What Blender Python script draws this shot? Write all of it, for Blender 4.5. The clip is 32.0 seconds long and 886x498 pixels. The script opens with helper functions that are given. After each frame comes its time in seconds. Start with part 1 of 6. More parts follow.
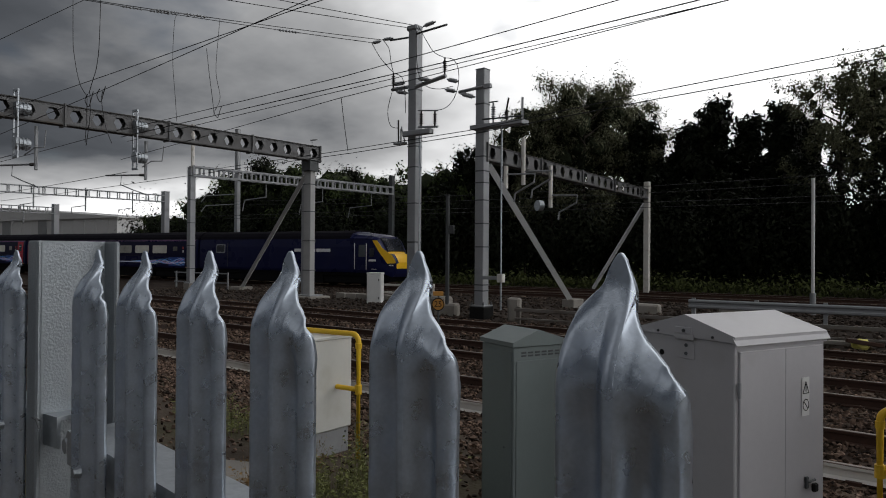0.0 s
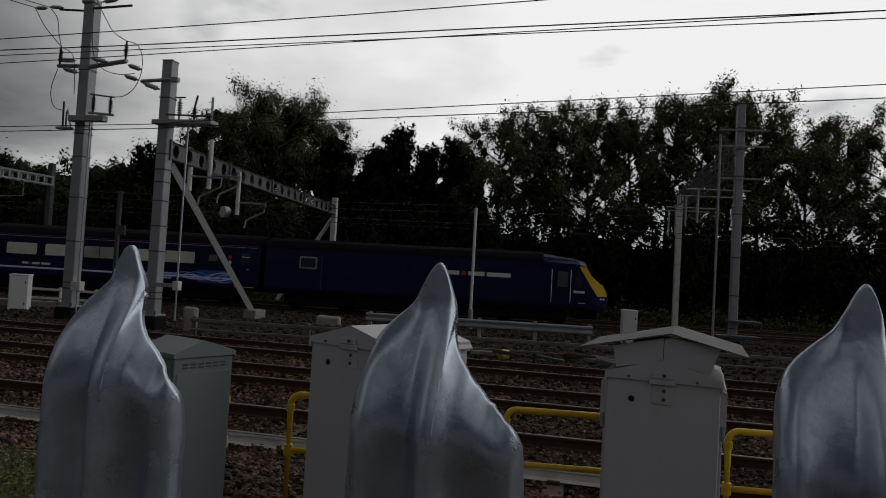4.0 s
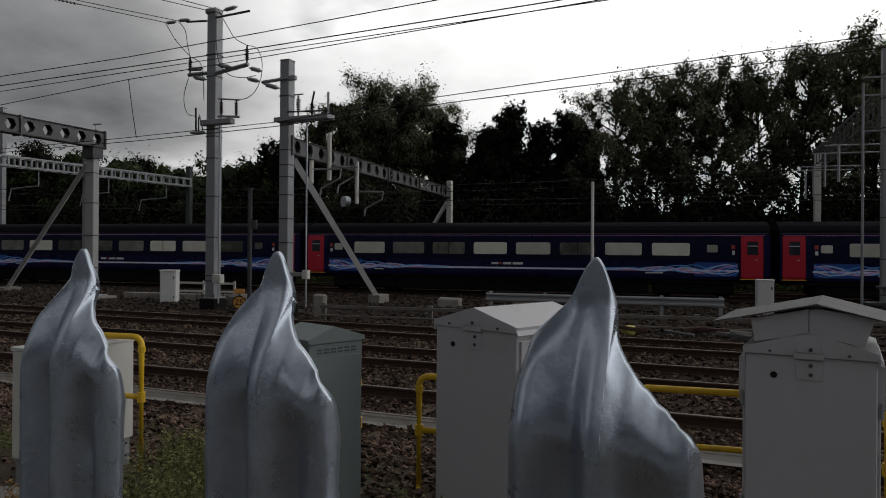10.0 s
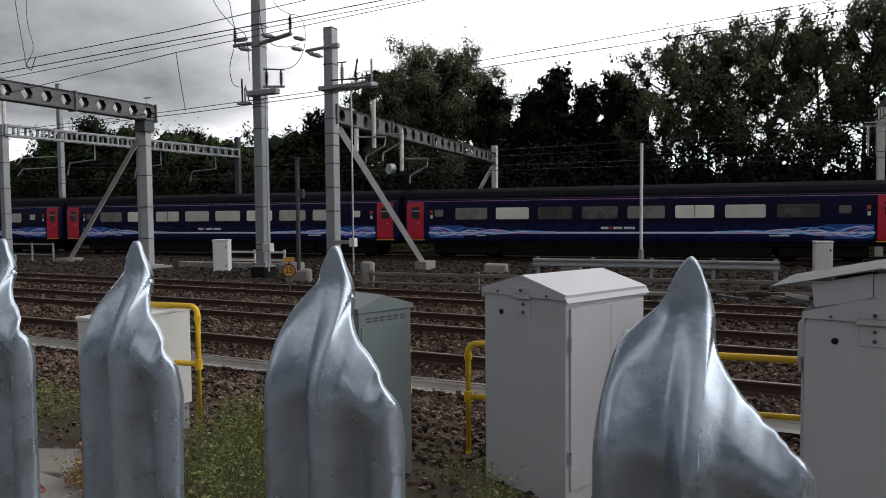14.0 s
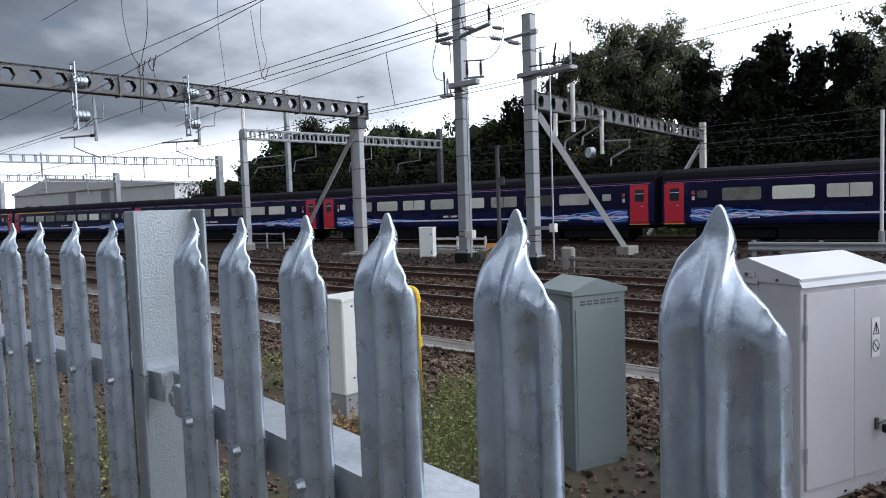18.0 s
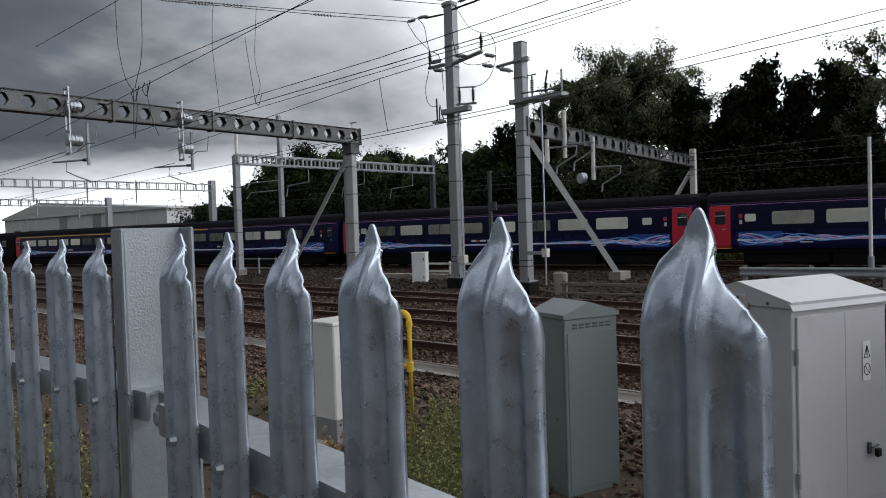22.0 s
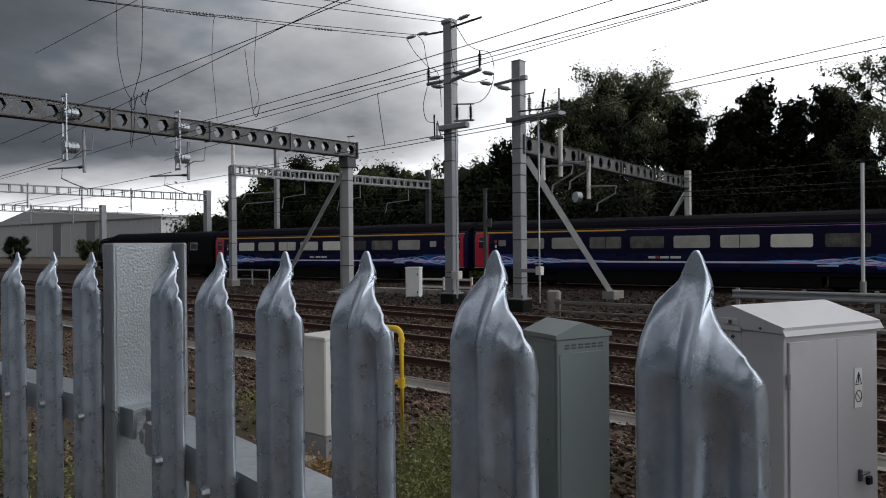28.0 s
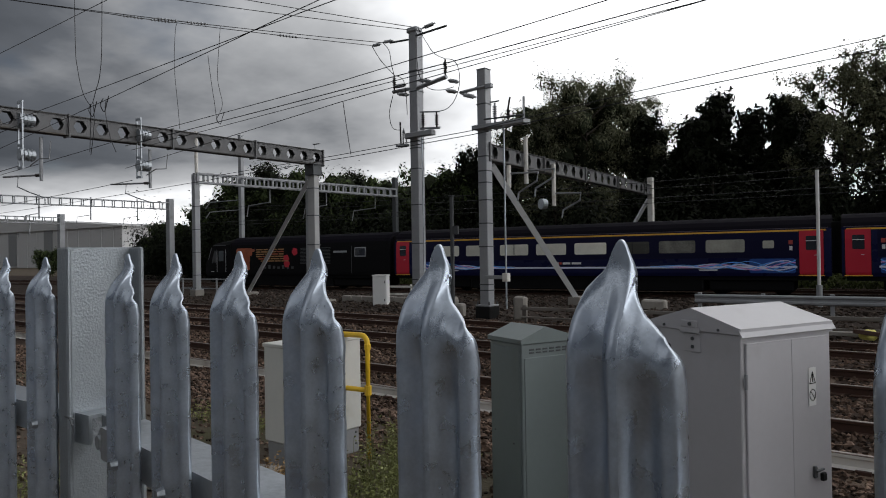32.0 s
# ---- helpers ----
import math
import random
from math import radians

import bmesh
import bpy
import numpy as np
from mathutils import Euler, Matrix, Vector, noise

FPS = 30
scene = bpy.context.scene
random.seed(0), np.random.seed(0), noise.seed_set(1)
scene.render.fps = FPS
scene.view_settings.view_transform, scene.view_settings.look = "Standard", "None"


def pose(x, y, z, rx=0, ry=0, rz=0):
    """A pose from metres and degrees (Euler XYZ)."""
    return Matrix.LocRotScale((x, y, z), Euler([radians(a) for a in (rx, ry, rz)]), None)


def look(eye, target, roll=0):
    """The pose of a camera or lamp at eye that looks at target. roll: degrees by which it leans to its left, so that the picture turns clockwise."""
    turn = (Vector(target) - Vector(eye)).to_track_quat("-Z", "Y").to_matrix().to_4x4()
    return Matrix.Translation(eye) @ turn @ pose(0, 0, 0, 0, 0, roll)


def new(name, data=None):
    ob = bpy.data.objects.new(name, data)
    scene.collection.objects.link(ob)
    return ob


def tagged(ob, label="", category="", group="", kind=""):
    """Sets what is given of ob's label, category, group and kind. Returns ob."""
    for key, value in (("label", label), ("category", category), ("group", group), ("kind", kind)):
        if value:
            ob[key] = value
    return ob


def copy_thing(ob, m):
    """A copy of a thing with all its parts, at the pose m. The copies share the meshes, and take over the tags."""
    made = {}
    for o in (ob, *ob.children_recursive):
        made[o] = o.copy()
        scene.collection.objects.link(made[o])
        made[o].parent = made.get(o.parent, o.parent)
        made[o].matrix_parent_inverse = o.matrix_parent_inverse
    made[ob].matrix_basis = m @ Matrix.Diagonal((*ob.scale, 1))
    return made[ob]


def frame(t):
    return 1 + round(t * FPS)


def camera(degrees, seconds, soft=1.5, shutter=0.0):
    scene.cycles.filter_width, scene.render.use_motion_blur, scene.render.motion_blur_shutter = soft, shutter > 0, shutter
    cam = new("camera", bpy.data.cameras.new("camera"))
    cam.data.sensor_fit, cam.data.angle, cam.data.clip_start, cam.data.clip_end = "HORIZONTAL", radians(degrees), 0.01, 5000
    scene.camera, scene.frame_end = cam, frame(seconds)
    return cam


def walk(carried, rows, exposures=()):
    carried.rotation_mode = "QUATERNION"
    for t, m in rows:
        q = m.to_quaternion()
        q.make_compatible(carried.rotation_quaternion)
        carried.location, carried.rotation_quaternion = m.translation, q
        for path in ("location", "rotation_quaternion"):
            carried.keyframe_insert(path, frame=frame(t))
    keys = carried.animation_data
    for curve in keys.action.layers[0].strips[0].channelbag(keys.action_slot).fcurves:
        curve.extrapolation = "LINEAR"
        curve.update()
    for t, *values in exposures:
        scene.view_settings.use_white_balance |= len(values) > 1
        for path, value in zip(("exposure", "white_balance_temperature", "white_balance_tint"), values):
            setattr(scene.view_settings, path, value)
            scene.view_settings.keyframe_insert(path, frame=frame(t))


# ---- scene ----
cam = camera(65.96, 32.0, soft=1.0)
# seconds, place, yaw to the left of the far side, pitch up, roll
PATH = [
    (0, (0.108, -0.346, 1.752), 31.85, 0.36, 0.42),
    (0.5, (0.113, -0.342, 1.748), 30.75, 0.02, 0.85),
    (1, (0.114, -0.340, 1.742), 29.60, 0.54, 0.65),
    (1.5, (0.121, -0.338, 1.741), 29.12, 0.24, 0.26),
    (2, (0.129, -0.336, 1.742), 28.45, -0.54, 0.18),
    (2.5, (0.126, -0.333, 1.736), 27.37, -2.38, 1.42),
    (3, (0.138, -0.326, 1.738), 21.69, -0.14, 1.20),
    (3.5, (0.162, -0.318, 1.742), 12.68, 1.56, 2.91),
    (4, (0.186, -0.309, 1.747), 6.14, 2.16, 3.24),
    (4.5, (0.187, -0.307, 1.746), 8.31, 2.43, 1.50),
    (6.5, (0.196, -0.297, 1.742), 10.57, 0.83, -0.06),
    (7, (0.197, -0.296, 1.741), 10.18, 0.81, -0.06),
    (7.5, (0.197, -0.294, 1.741), 10.47, 0.73, 0.41),
    (8, (0.195, -0.289, 1.740), 10.37, 0.56, 0.51),
    (8.5, (0.198, -0.295, 1.740), 8.64, 0.65, 0.41),
    (9, (0.192, -0.300, 1.741), 11.73, 1.07, 0.18),
    (9.5, (0.178, -0.298, 1.747), 13.65, 0.91, 0.46),
    (10, (0.170, -0.296, 1.754), 15.85, 0.14, 0.44),
    (10.5, (0.167, -0.296, 1.755), 15.84, 2.02, 2.54),
    (11, (0.165, -0.301, 1.755), 17.49, 0.46, 1.66),
    (11.5, (0.164, -0.289, 1.753), 18.57, 0.26, 0.94),
    (12, (0.160, -0.275, 1.752), 19.41, 0.24, 0.64),
    (12.5, (0.156, -0.275, 1.755), 19.02, -2.44, 0.54),
    (13, (0.154, -0.276, 1.759), 20.03, -0.69, 0.35),
    (13.5, (0.155, -0.276, 1.762), 19.67, -1.55, -0.27),
    (15.5, (0.145, -0.277, 1.777), 20.36, -4.29, -0.47),
    (16, (0.143, -0.277, 1.776), 23.26, -3.46, -1.41),
    (16.5, (0.141, -0.304, 1.774), 24.41, -5.43, -1.85),
    (17, (0.137, -0.334, 1.768), 25.11, -3.41, -0.51),
    (17.5, (0.118, -0.364, 1.762), 29.65, -3.13, -1.56),
    (18, (0.099, -0.394, 1.757), 36.16, -3.54, -1.93),
    (18.5, (0.093, -0.384, 1.755), 35.30, -4.03, -1.85),
    (19, (0.105, -0.367, 1.758), 33.01, -2.99, -2.07),
    (19.5, (0.110, -0.362, 1.757), 32.66, -3.35, -2.28),
    (20, (0.104, -0.372, 1.757), 34.41, -3.13, -2.35),
    (20.5, (0.113, -0.388, 1.753), 33.13, -0.59, -0.57),
    (21, (0.112, -0.398, 1.751), 33.29, -0.77, -0.61),
    (21.5, (0.114, -0.388, 1.744), 32.50, -1.86, -0.65),
    (22, (0.104, -0.390, 1.744), 35.47, -1.44, -1.84),
    (22.5, (0.103, -0.395, 1.745), 36.91, -1.42, -1.93),
    (23, (0.099, -0.414, 1.750), 38.17, -0.57, -1.41),
    (23.5, (0.093, -0.416, 1.752), 37.21, -0.45, -0.39),
    (24, (0.092, -0.417, 1.752), 36.12, -0.23, 0.33),
    (24.5, (0.097, -0.412, 1.755), 36.89, -0.07, -0.82),
    (26.5, (0.090, -0.406, 1.754), 37.46, -0.05, 0.32),
    (27, (0.094, -0.390, 1.754), 36.27, -1.52, 0.90),
    (27.5, (0.092, -0.384, 1.756), 38.31, -1.00, -0.56),
    (28, (0.101, -0.386, 1.756), 34.97, -0.17, -0.51),
    (28.5, (0.107, -0.384, 1.753), 34.67, -0.23, -0.54),
    (29, (0.103, -0.390, 1.753), 33.75, 0.71, 0.35),
    (29.5, (0.113, -0.389, 1.754), 31.93, 0.46, -0.01),
    (30, (0.114, -0.393, 1.754), 31.76, -0.14, -0.26),
    (30.5, (0.119, -0.388, 1.752), 31.07, -0.31, -0.67),
    (31, (0.125, -0.388, 1.751), 31.17, 0.42, -1.12),
    (31.5, (0.118, -0.396, 1.749), 32.10, 0.42, -0.65),
    (32, (0.125, -0.392, 1.746), 32.23, 0.43, -0.94),
]


def eye_pose(place, yaw, pitch, roll):
    ahead = Vector((-math.sin(radians(yaw)) * math.cos(radians(pitch)), math.cos(radians(yaw)) * math.cos(radians(pitch)), math.sin(radians(pitch))))
    return look(place, Vector(place) + ahead, roll)


EXPOSURES = [(0.0, -2.05, 6500, 10), (2.0, -1.8, 6500, 10), (3.0, -1.95, 6500, 10), (4.0, -2.85, 6500, 10), (7.0, -2.75, 6550, 10), (9.0, -2.69, 6550, 10), (11.0, -2.17, 6550, 10), (12.0, -2.23, 6500, 10),
             (13.0, -1.88, 6500, 10), (16.0, -0.57, 5950, 10), (17.0, -0.52, 5850, 10), (18.0, -0.67, 5850, 10), (19.0, -0.85, 6050, 10), (20.0, -0.98, 6200, 10), (21.0, -1.47, 6250, 10), (22.0, -1.37, 6250, 10),
             (24.0, -1.36, 6350, 10), (28.0, -1.6, 6350, 10), (32.0, -1.69, 6400, 10)]
walk(cam, [(t, eye_pose(p, a, b, c)) for t, p, a, b, c in PATH], EXPOSURES)

# ---- sky and sun ----
world = bpy.data.worlds.new("overcast_sky")
scene.world = world
world.use_nodes = True


def sky_nodes():
    nt = world.node_tree
    nt.nodes.clear()
    N, L = nt.nodes.new, nt.links.new
    out, bg = N("ShaderNodeOutputWorld"), N("ShaderNodeBackground")
    L(bg.outputs[0], out.inputs[0])
    tc = N("ShaderNodeTexCoord")
    sep = N("ShaderNodeSeparateXYZ")
    L(tc.outputs["Generated"], sep.inputs[0])

    def m(op, a, b=None, clamp=False):
        n = N("ShaderNodeMath")
        n.operation, n.use_clamp = op, clamp
        for i, v in enumerate((a, b)):
            if v is None:
                continue
            if isinstance(v, (int, float)):
                n.inputs[i].default_value = v
            else:
                L(v, n.inputs[i])
        return n.outputs[0]

    x, y, z = sep.outputs
    up = m("MAXIMUM", z, 0.02)
    # clouds lie on a flat layer
    h = m("ADD", up, 0.22)
    comb = N("ShaderNodeCombineXYZ")
    L(m("DIVIDE", x, h), comb.inputs[0])
    L(m("DIVIDE", y, h), comb.inputs[1])
    n1, n2 = N("ShaderNodeTexNoise"), N("ShaderNodeTexNoise")
    for n, s, d in ((n1, 0.75, 6), (n2, 2.2, 8)):
        L(comb.outputs[0], n.inputs["Vector"])
        n.inputs["Scale"].default_value, n.inputs["Detail"].default_value, n.inputs["Roughness"].default_value = s, d, 0.55
    # brighter to the right where the sun stands behind thin cloud, heavy cloud to the left
    side = m("ADD", m("MULTIPLY", m("MINIMUM", x, 0.3), m("ADD", m("MULTIPLY", m("MULTIPLY", m("ADD", y, 0.5), 1.4, True), 0.9), 0.3)), 0.62)
    side = m("SUBTRACT", side, m("MULTIPLY", m("MAXIMUM", m("SUBTRACT", x, 0.35), 0.0), 0.25))
    # unseen zenith and near side are dimmed like heavy cloud to cut fill light
    side = m("SUBTRACT", side, m("MULTIPLY", m("MAXIMUM", m("MULTIPLY", y, -1.0), 0.0), m("SUBTRACT", 1.5, m("MULTIPLY", up, 1.3))))
    side = m("SUBTRACT", side, m("MULTIPLY", m("MAXIMUM", m("SUBTRACT", z, 0.42), 0.0), 1.7))
    side = m("ADD", side, m("MULTIPLY", m("SUBTRACT", n1.outputs[0], 0.5), 1.0))
    side = m("ADD", side, m("MULTIPLY", m("SUBTRACT", n2.outputs[0], 0.5), 0.4))
    # a lighter break in the deck between the heavy cloud and the bright side
    off = m("DIVIDE", m("ADD", x, 0.37), 0.28)
    side = m("ADD", side, m("MULTIPLY", m("SUBTRACT", 1.0, m("MULTIPLY", off, off), True), 0.22))
    off = m("DIVIDE", m("ADD", x, 0.62), 0.28)
    side = m("ADD", side, m("MULTIPLY", m("SUBTRACT", 1.0, m("MULTIPLY", off, off), True), 0.12))
    low = m("SUBTRACT", 1.0, m("MULTIPLY", up, 7.6), True)
    low = m("MULTIPLY", low, m("MULTIPLY", m("ADD", y, 0.1), 2.5, True))
    side = m("ADD", side, m("MULTIPLY", low, 1.35))
    ramp = N("ShaderNodeValToRGB")
    L(m("ADD", m("MULTIPLY", side, 0.5), 0.5, True), ramp.inputs[0])
    r = ramp.color_ramp
    r.elements[0].position, r.elements[0].color = 0.18, (0.140, 0.160, 0.190, 1)
    r.elements[1].position, r.elements[1].color = 0.80, (6.3, 6.3, 6.3, 1)
    for pos, col in ((0.34, (0.39, 0.42, 0.47, 1)), (0.50, (1.6, 1.62, 1.65, 1)), (0.66, (4.0, 4.02, 4.04, 1))):
        e = r.elements.new(pos)
        e.color = col
    sky = N("ShaderNodeTexSky")
    sky.sky_type, sky.sun_disc = "NISHITA", False
    sky.sun_elevation, sky.sun_rotation = radians(49), radians(27)
    mix = N("ShaderNodeMix")
    mix.data_type = "RGBA"
    gap = N("ShaderNodeTexNoise")
    L(comb.outputs[0], gap.inputs["Vector"])
    gap.inputs["Scale"].default_value, gap.inputs["Detail"].default_value = 1.6, 5
    L(m("MULTIPLY", m("SUBTRACT", gap.outputs[0], 0.60, True), 5.0, True), mix.inputs[0])
    scaled = N("ShaderNodeVectorMath")
    scaled.operation = "SCALE"
    L(sky.outputs[0], scaled.inputs[0])
    scaled.inputs["Scale"].default_value = 0.10
    L(ramp.outputs[0], mix.inputs[6])
    L(scaled.outputs[0], mix.inputs[7])
    L(mix.outputs[2], bg.inputs[0])
    bg.inputs[1].default_value = 1.0


sky_nodes()
sun_data = bpy.data.lights.new("sun", "SUN")
sun_data.energy, sun_data.angle, sun_data.color = 0.50, radians(11), (1.0, 0.96, 0.9)
sun = new("sun", sun_data)
sun.matrix_basis = look((20, 40, 52), (0, 0, 0))

# ---- materials ----


def material(name, base, rough=0.6, metal=0.0, var=0.25, scale=6.0, bump=0.0, bump_scale=40.0, dirt=None, dirt_amount=0.0, dirt_scale=1.5, island=0.0, obj=0.0, spec=0.5, coat=0.0):
    """Base colour varied at two scales, with optional dirt of its own colour and fine relief."""
    mt = bpy.data.materials.new(name)
    mt.use_nodes = True
    nt = mt.node_tree
    N, L = nt.nodes.new, nt.links.new
    b = nt.nodes["Principled BSDF"]
    b.inputs["Roughness"].default_value, b.inputs["Metallic"].default_value = rough, metal
    b.inputs["Specular IOR Level"].default_value = spec
    b.inputs["Coat Weight"].default_value = coat
    tc = N("ShaderNodeTexCoord")
    co = tc.outputs["Object"]

    def noise_tex(s, d=5):
        n = N("ShaderNodeTexNoise")
        L(co, n.inputs["Vector"])
        n.inputs["Scale"].default_value, n.inputs["Detail"].default_value = s, d
        return n.outputs[0]

    def m(op, a, b2):
        n = N("ShaderNodeMath")
        n.operation = op
        for i, v in enumerate((a, b2)):
            if isinstance(v, (int, float)):
                n.inputs[i].default_value = v
            else:
                L(v, n.inputs[i])
        return n.outputs[0]

    big, fine = noise_tex(scale), noise_tex(scale * 9, 3)
    f = m("ADD", m("MULTIPLY", m("SUBTRACT", big, 0.5), 2.2 * var), m("MULTIPLY", m("SUBTRACT", fine, 0.5), 1.2 * var))
    if island:
        g = N("ShaderNodeNewGeometry")
        f = m("ADD", f, m("MULTIPLY", m("SUBTRACT", g.outputs["Random Per Island"], 0.5), island))
    if obj:
        o = N("ShaderNodeObjectInfo")
        f = m("ADD", f, m("MULTIPLY", m("SUBTRACT", o.outputs["Random"], 0.5), obj))
    f = m("MAXIMUM", m("ADD", f, 1.0), 0.15)
    sc = N("ShaderNodeVectorMath")
    sc.operation = "SCALE"
    sc.inputs[0].default_value = base
    L(f, sc.inputs["Scale"])
    col = sc.outputs[0]
    if dirt:
        mix = N("ShaderNodeMix")
        mix.data_type = "RGBA"
        mask = N("ShaderNodeMapRange")
        L(noise_tex(dirt_scale, 8), mask.inputs[0])
        mask.inputs[1].default_value, mask.inputs[2].default_value = 0.62 - 0.3 * dirt_amount, 0.75
        mask.inputs[4].default_value = min(1.0, 0.4 + dirt_amount)
        L(mask.outputs[0], mix.inputs[0])
        L(col, mix.inputs[6])
        mix.inputs[7].default_value = (*dirt, 1)
        col = mix.outputs[2]
    L(col, b.inputs["Base Color"])
    rr = m("ADD", m("MULTIPLY", m("SUBTRACT", big, 0.5), 0.35), rough)
    L(rr, b.inputs["Roughness"])
    if bump:
        bp = N("ShaderNodeBump")
        bp.inputs["Strength"].default_value = 1.0
        bp.inputs["Distance"].default_value = bump
        L(noise_tex(bump_scale, 4), bp.inputs["Height"])
        L(bp.outputs[0], b.inputs["Normal"])
    return mt


GALV = material("galvanised_steel", (0.42, 0.45, 0.48), 0.42, 0.75, 0.30, 9, 0.0012, 70, (0.24, 0.26, 0.29), 0.25, 14)
# bluish patches: zinc mottling, with blue reflections put into the colour
PALE = material("galvanised_pale_steel", (0.455, 0.505, 0.575), 0.30, 0.82, 0.26, 40, 0.0004, 110, (0.36, 0.42, 0.54), 0.30, 26)
# beam steel darkened for the shade on the webs, beside its grime
BEAM_STEEL = material("dull_gantry_steel", (0.135, 0.136, 0.140), 0.6, 0.15, 0.2, 2, 0.0, 30, (0.07, 0.065, 0.062), 0.4, 1.2)
# flange colour holds the shade along the beam's underside
FLANGE_STEEL = material("dark_flange_steel", (0.060, 0.058, 0.056), 0.7, 0.1, 0.25, 2, 0.0, 30, (0.10, 0.08, 0.06), 0.3, 1.2)
CANOPY_GREY = material("dull_grey_sheet_metal", (0.085, 0.085, 0.087), 0.65, 0.1, 0.12, 4, 0.0, 30, (0.12, 0.11, 0.10), 0.3, 3)
GALV_DULL = material("weathered_galvanised_steel", (0.33, 0.34, 0.355), 0.55, 0.3, 0.16, 2, 0.0, 30, (0.2, 0.2, 0.2), 0.2, 1.5)
STRUT_STEEL = material("bright_galvanised_strut", (0.70, 0.71, 0.72), 0.5, 0.1, 0.1, 2, 0.0, 30, (0.4, 0.4, 0.4), 0.15, 1.5)
RAILING_GREY = material("stained_railing_steel", (0.17, 0.155, 0.14), 0.7, 0.1, 0.2, 2, 0.0, 30, (0.10, 0.07, 0.05), 0.4, 1.2)
STEEL_DARK = material("dark_steel", (0.09, 0.095, 0.10), 0.55, 0.5, 0.2, 3)
HAMMERED = material("hammered_galvanised_steel", (0.27, 0.295, 0.315), 0.38, 0.6, 0.20, 9, 0.0011, 240)
CAB_WHITE = material("pale_grey_painted_cabinet", (0.50, 0.49, 0.51), 0.5, 0, 0.06, 2.5, 0.0003, 90, (0.38, 0.37, 0.36), 0.12, 2.2)
CAB_CREAM = material("cream_white_plastic", (0.60, 0.60, 0.565), 0.5, 0, 0.06, 3, 0.0, 40, (0.45, 0.43, 0.36), 0.12, 2.5)
CAB_GREY = material("grey_green_paint", (0.165, 0.195, 0.195), 0.5, 0, 0.08, 2.5, 0.0003, 90, (0.14, 0.15, 0.14), 0.12, 2.2)
YELLOW = material("yellow_handrail_paint", (0.75, 0.47, 0.02), 0.42, 0, 0.10, 6, 0.0, 40, (0.35, 0.2, 0.03), 0.12, 8)
CONCRETE = material("weathered_concrete", (0.27, 0.25, 0.225), 0.9, 0, 0.18, 4, 0.003, 60, (0.18, 0.16, 0.13), 0.35, 2.5, obj=0.25)
RUST = material("rusty_rail_side", (0.062, 0.031, 0.021), 0.85, 0.2, 0.35, 5, 0.002, 60)
SLEEPER_MAT = material("grimy_concrete_sleeper", (0.12, 0.088, 0.066), 0.92, 0, 0.3, 4, 0.003, 60, (0.07, 0.05, 0.04), 0.4, 2.5, obj=0.5, spec=0.12)
RAIL_TOP = material("worn_rail_head", (0.17, 0.135, 0.115), 0.45, 0.6, 0.15, 3)
POST_GREY = material("pale_grey_box_post", (0.40, 0.40, 0.40), 0.7, 0, 0.12, 3, 0.0, 40, (0.25, 0.24, 0.22), 0.3, 1.5)
WHITE_PAINT = material("white_rail_paint", (0.66, 0.64, 0.60), 0.7, 0, 0.10, 4, 0.0, 40, (0.40, 0.33, 0.26), 0.3, 3)
# brown bed kept darker than its stones; shade between them is in the colour
BALLAST = material("brown_ballast_bed", (0.040, 0.027, 0.021), 0.95, 0, 0.5, 7, 0.03, 22, (0.12, 0.090, 0.070), 0.35, 0.9, spec=0.08)
STONES = material("ballast_stones", (0.122, 0.084, 0.064), 0.92, 0, 0.35, 8, 0.002, 60, island=2.1, spec=0.12)
# darker ballast for the strip between the masts and the train
BALLAST_DARK = material("sooty_ballast_bed", (0.040, 0.031, 0.026), 0.95, 0, 0.5, 5, 0.03, 18, (0.085, 0.07, 0.06), 0.3, 0.5, spec=0.05)
STONES_DARK = material("sooty_ballast_stones", (0.075, 0.058, 0.048), 0.92, 0, 0.30, 8, 0.002, 60, island=1.4, spec=0.1)
SOIL = material("cess_ground", (0.095, 0.076, 0.06), 0.95, 0, 0.35, 3, 0.02, 25, (0.07, 0.08, 0.035), 0.35, 0.8, spec=0.08)
BARK = material("dark_bark", (0.065, 0.052, 0.042), 0.9, 0, 0.3, 4, 0.01, 20)
LEAF = material("poplar_leaves", (0.158, 0.162, 0.096), 0.6, 0, 0.3, 0.6, island=0.9, spec=0.15)
LEAF_MID = material("broad_green_leaves", (0.055, 0.075, 0.026), 0.6, 0, 0.3, 0.6, island=1.0, spec=0.12)
# dark leaf colour with the shade inside the crowns put into it
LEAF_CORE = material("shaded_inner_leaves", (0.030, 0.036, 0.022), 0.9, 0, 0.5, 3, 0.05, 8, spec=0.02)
# near-black leaf colour that includes the deep shade within the wood
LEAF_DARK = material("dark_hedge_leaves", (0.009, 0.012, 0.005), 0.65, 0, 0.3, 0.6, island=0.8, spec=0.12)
VERGE = material("dim_verge_green", (0.055, 0.065, 0.022), 0.8, 0, 0.3, 2, island=0.9, spec=0.1)
WEED = material("weed_green", (0.185, 0.200, 0.065), 0.7, 0, 0.3, 5, island=0.8)
WEED_DRY = material("dry_weed", (0.30, 0.19, 0.08), 0.8, 0, 0.3, 5, island=0.7)
TRAIN_BLUE = material("dark_blue_train_paint", (0.008, 0.010, 0.050), 0.30, 0, 0.08, 0.8, 0, 40, (0.02, 0.02, 0.045), 0.15, 0.8, spec=0.2)
TRAIN_UPPER = material("deep_navy_train_paint", (0.010, 0.010, 0.034), 0.34, 0, 0.08, 0.8, spec=0.1)
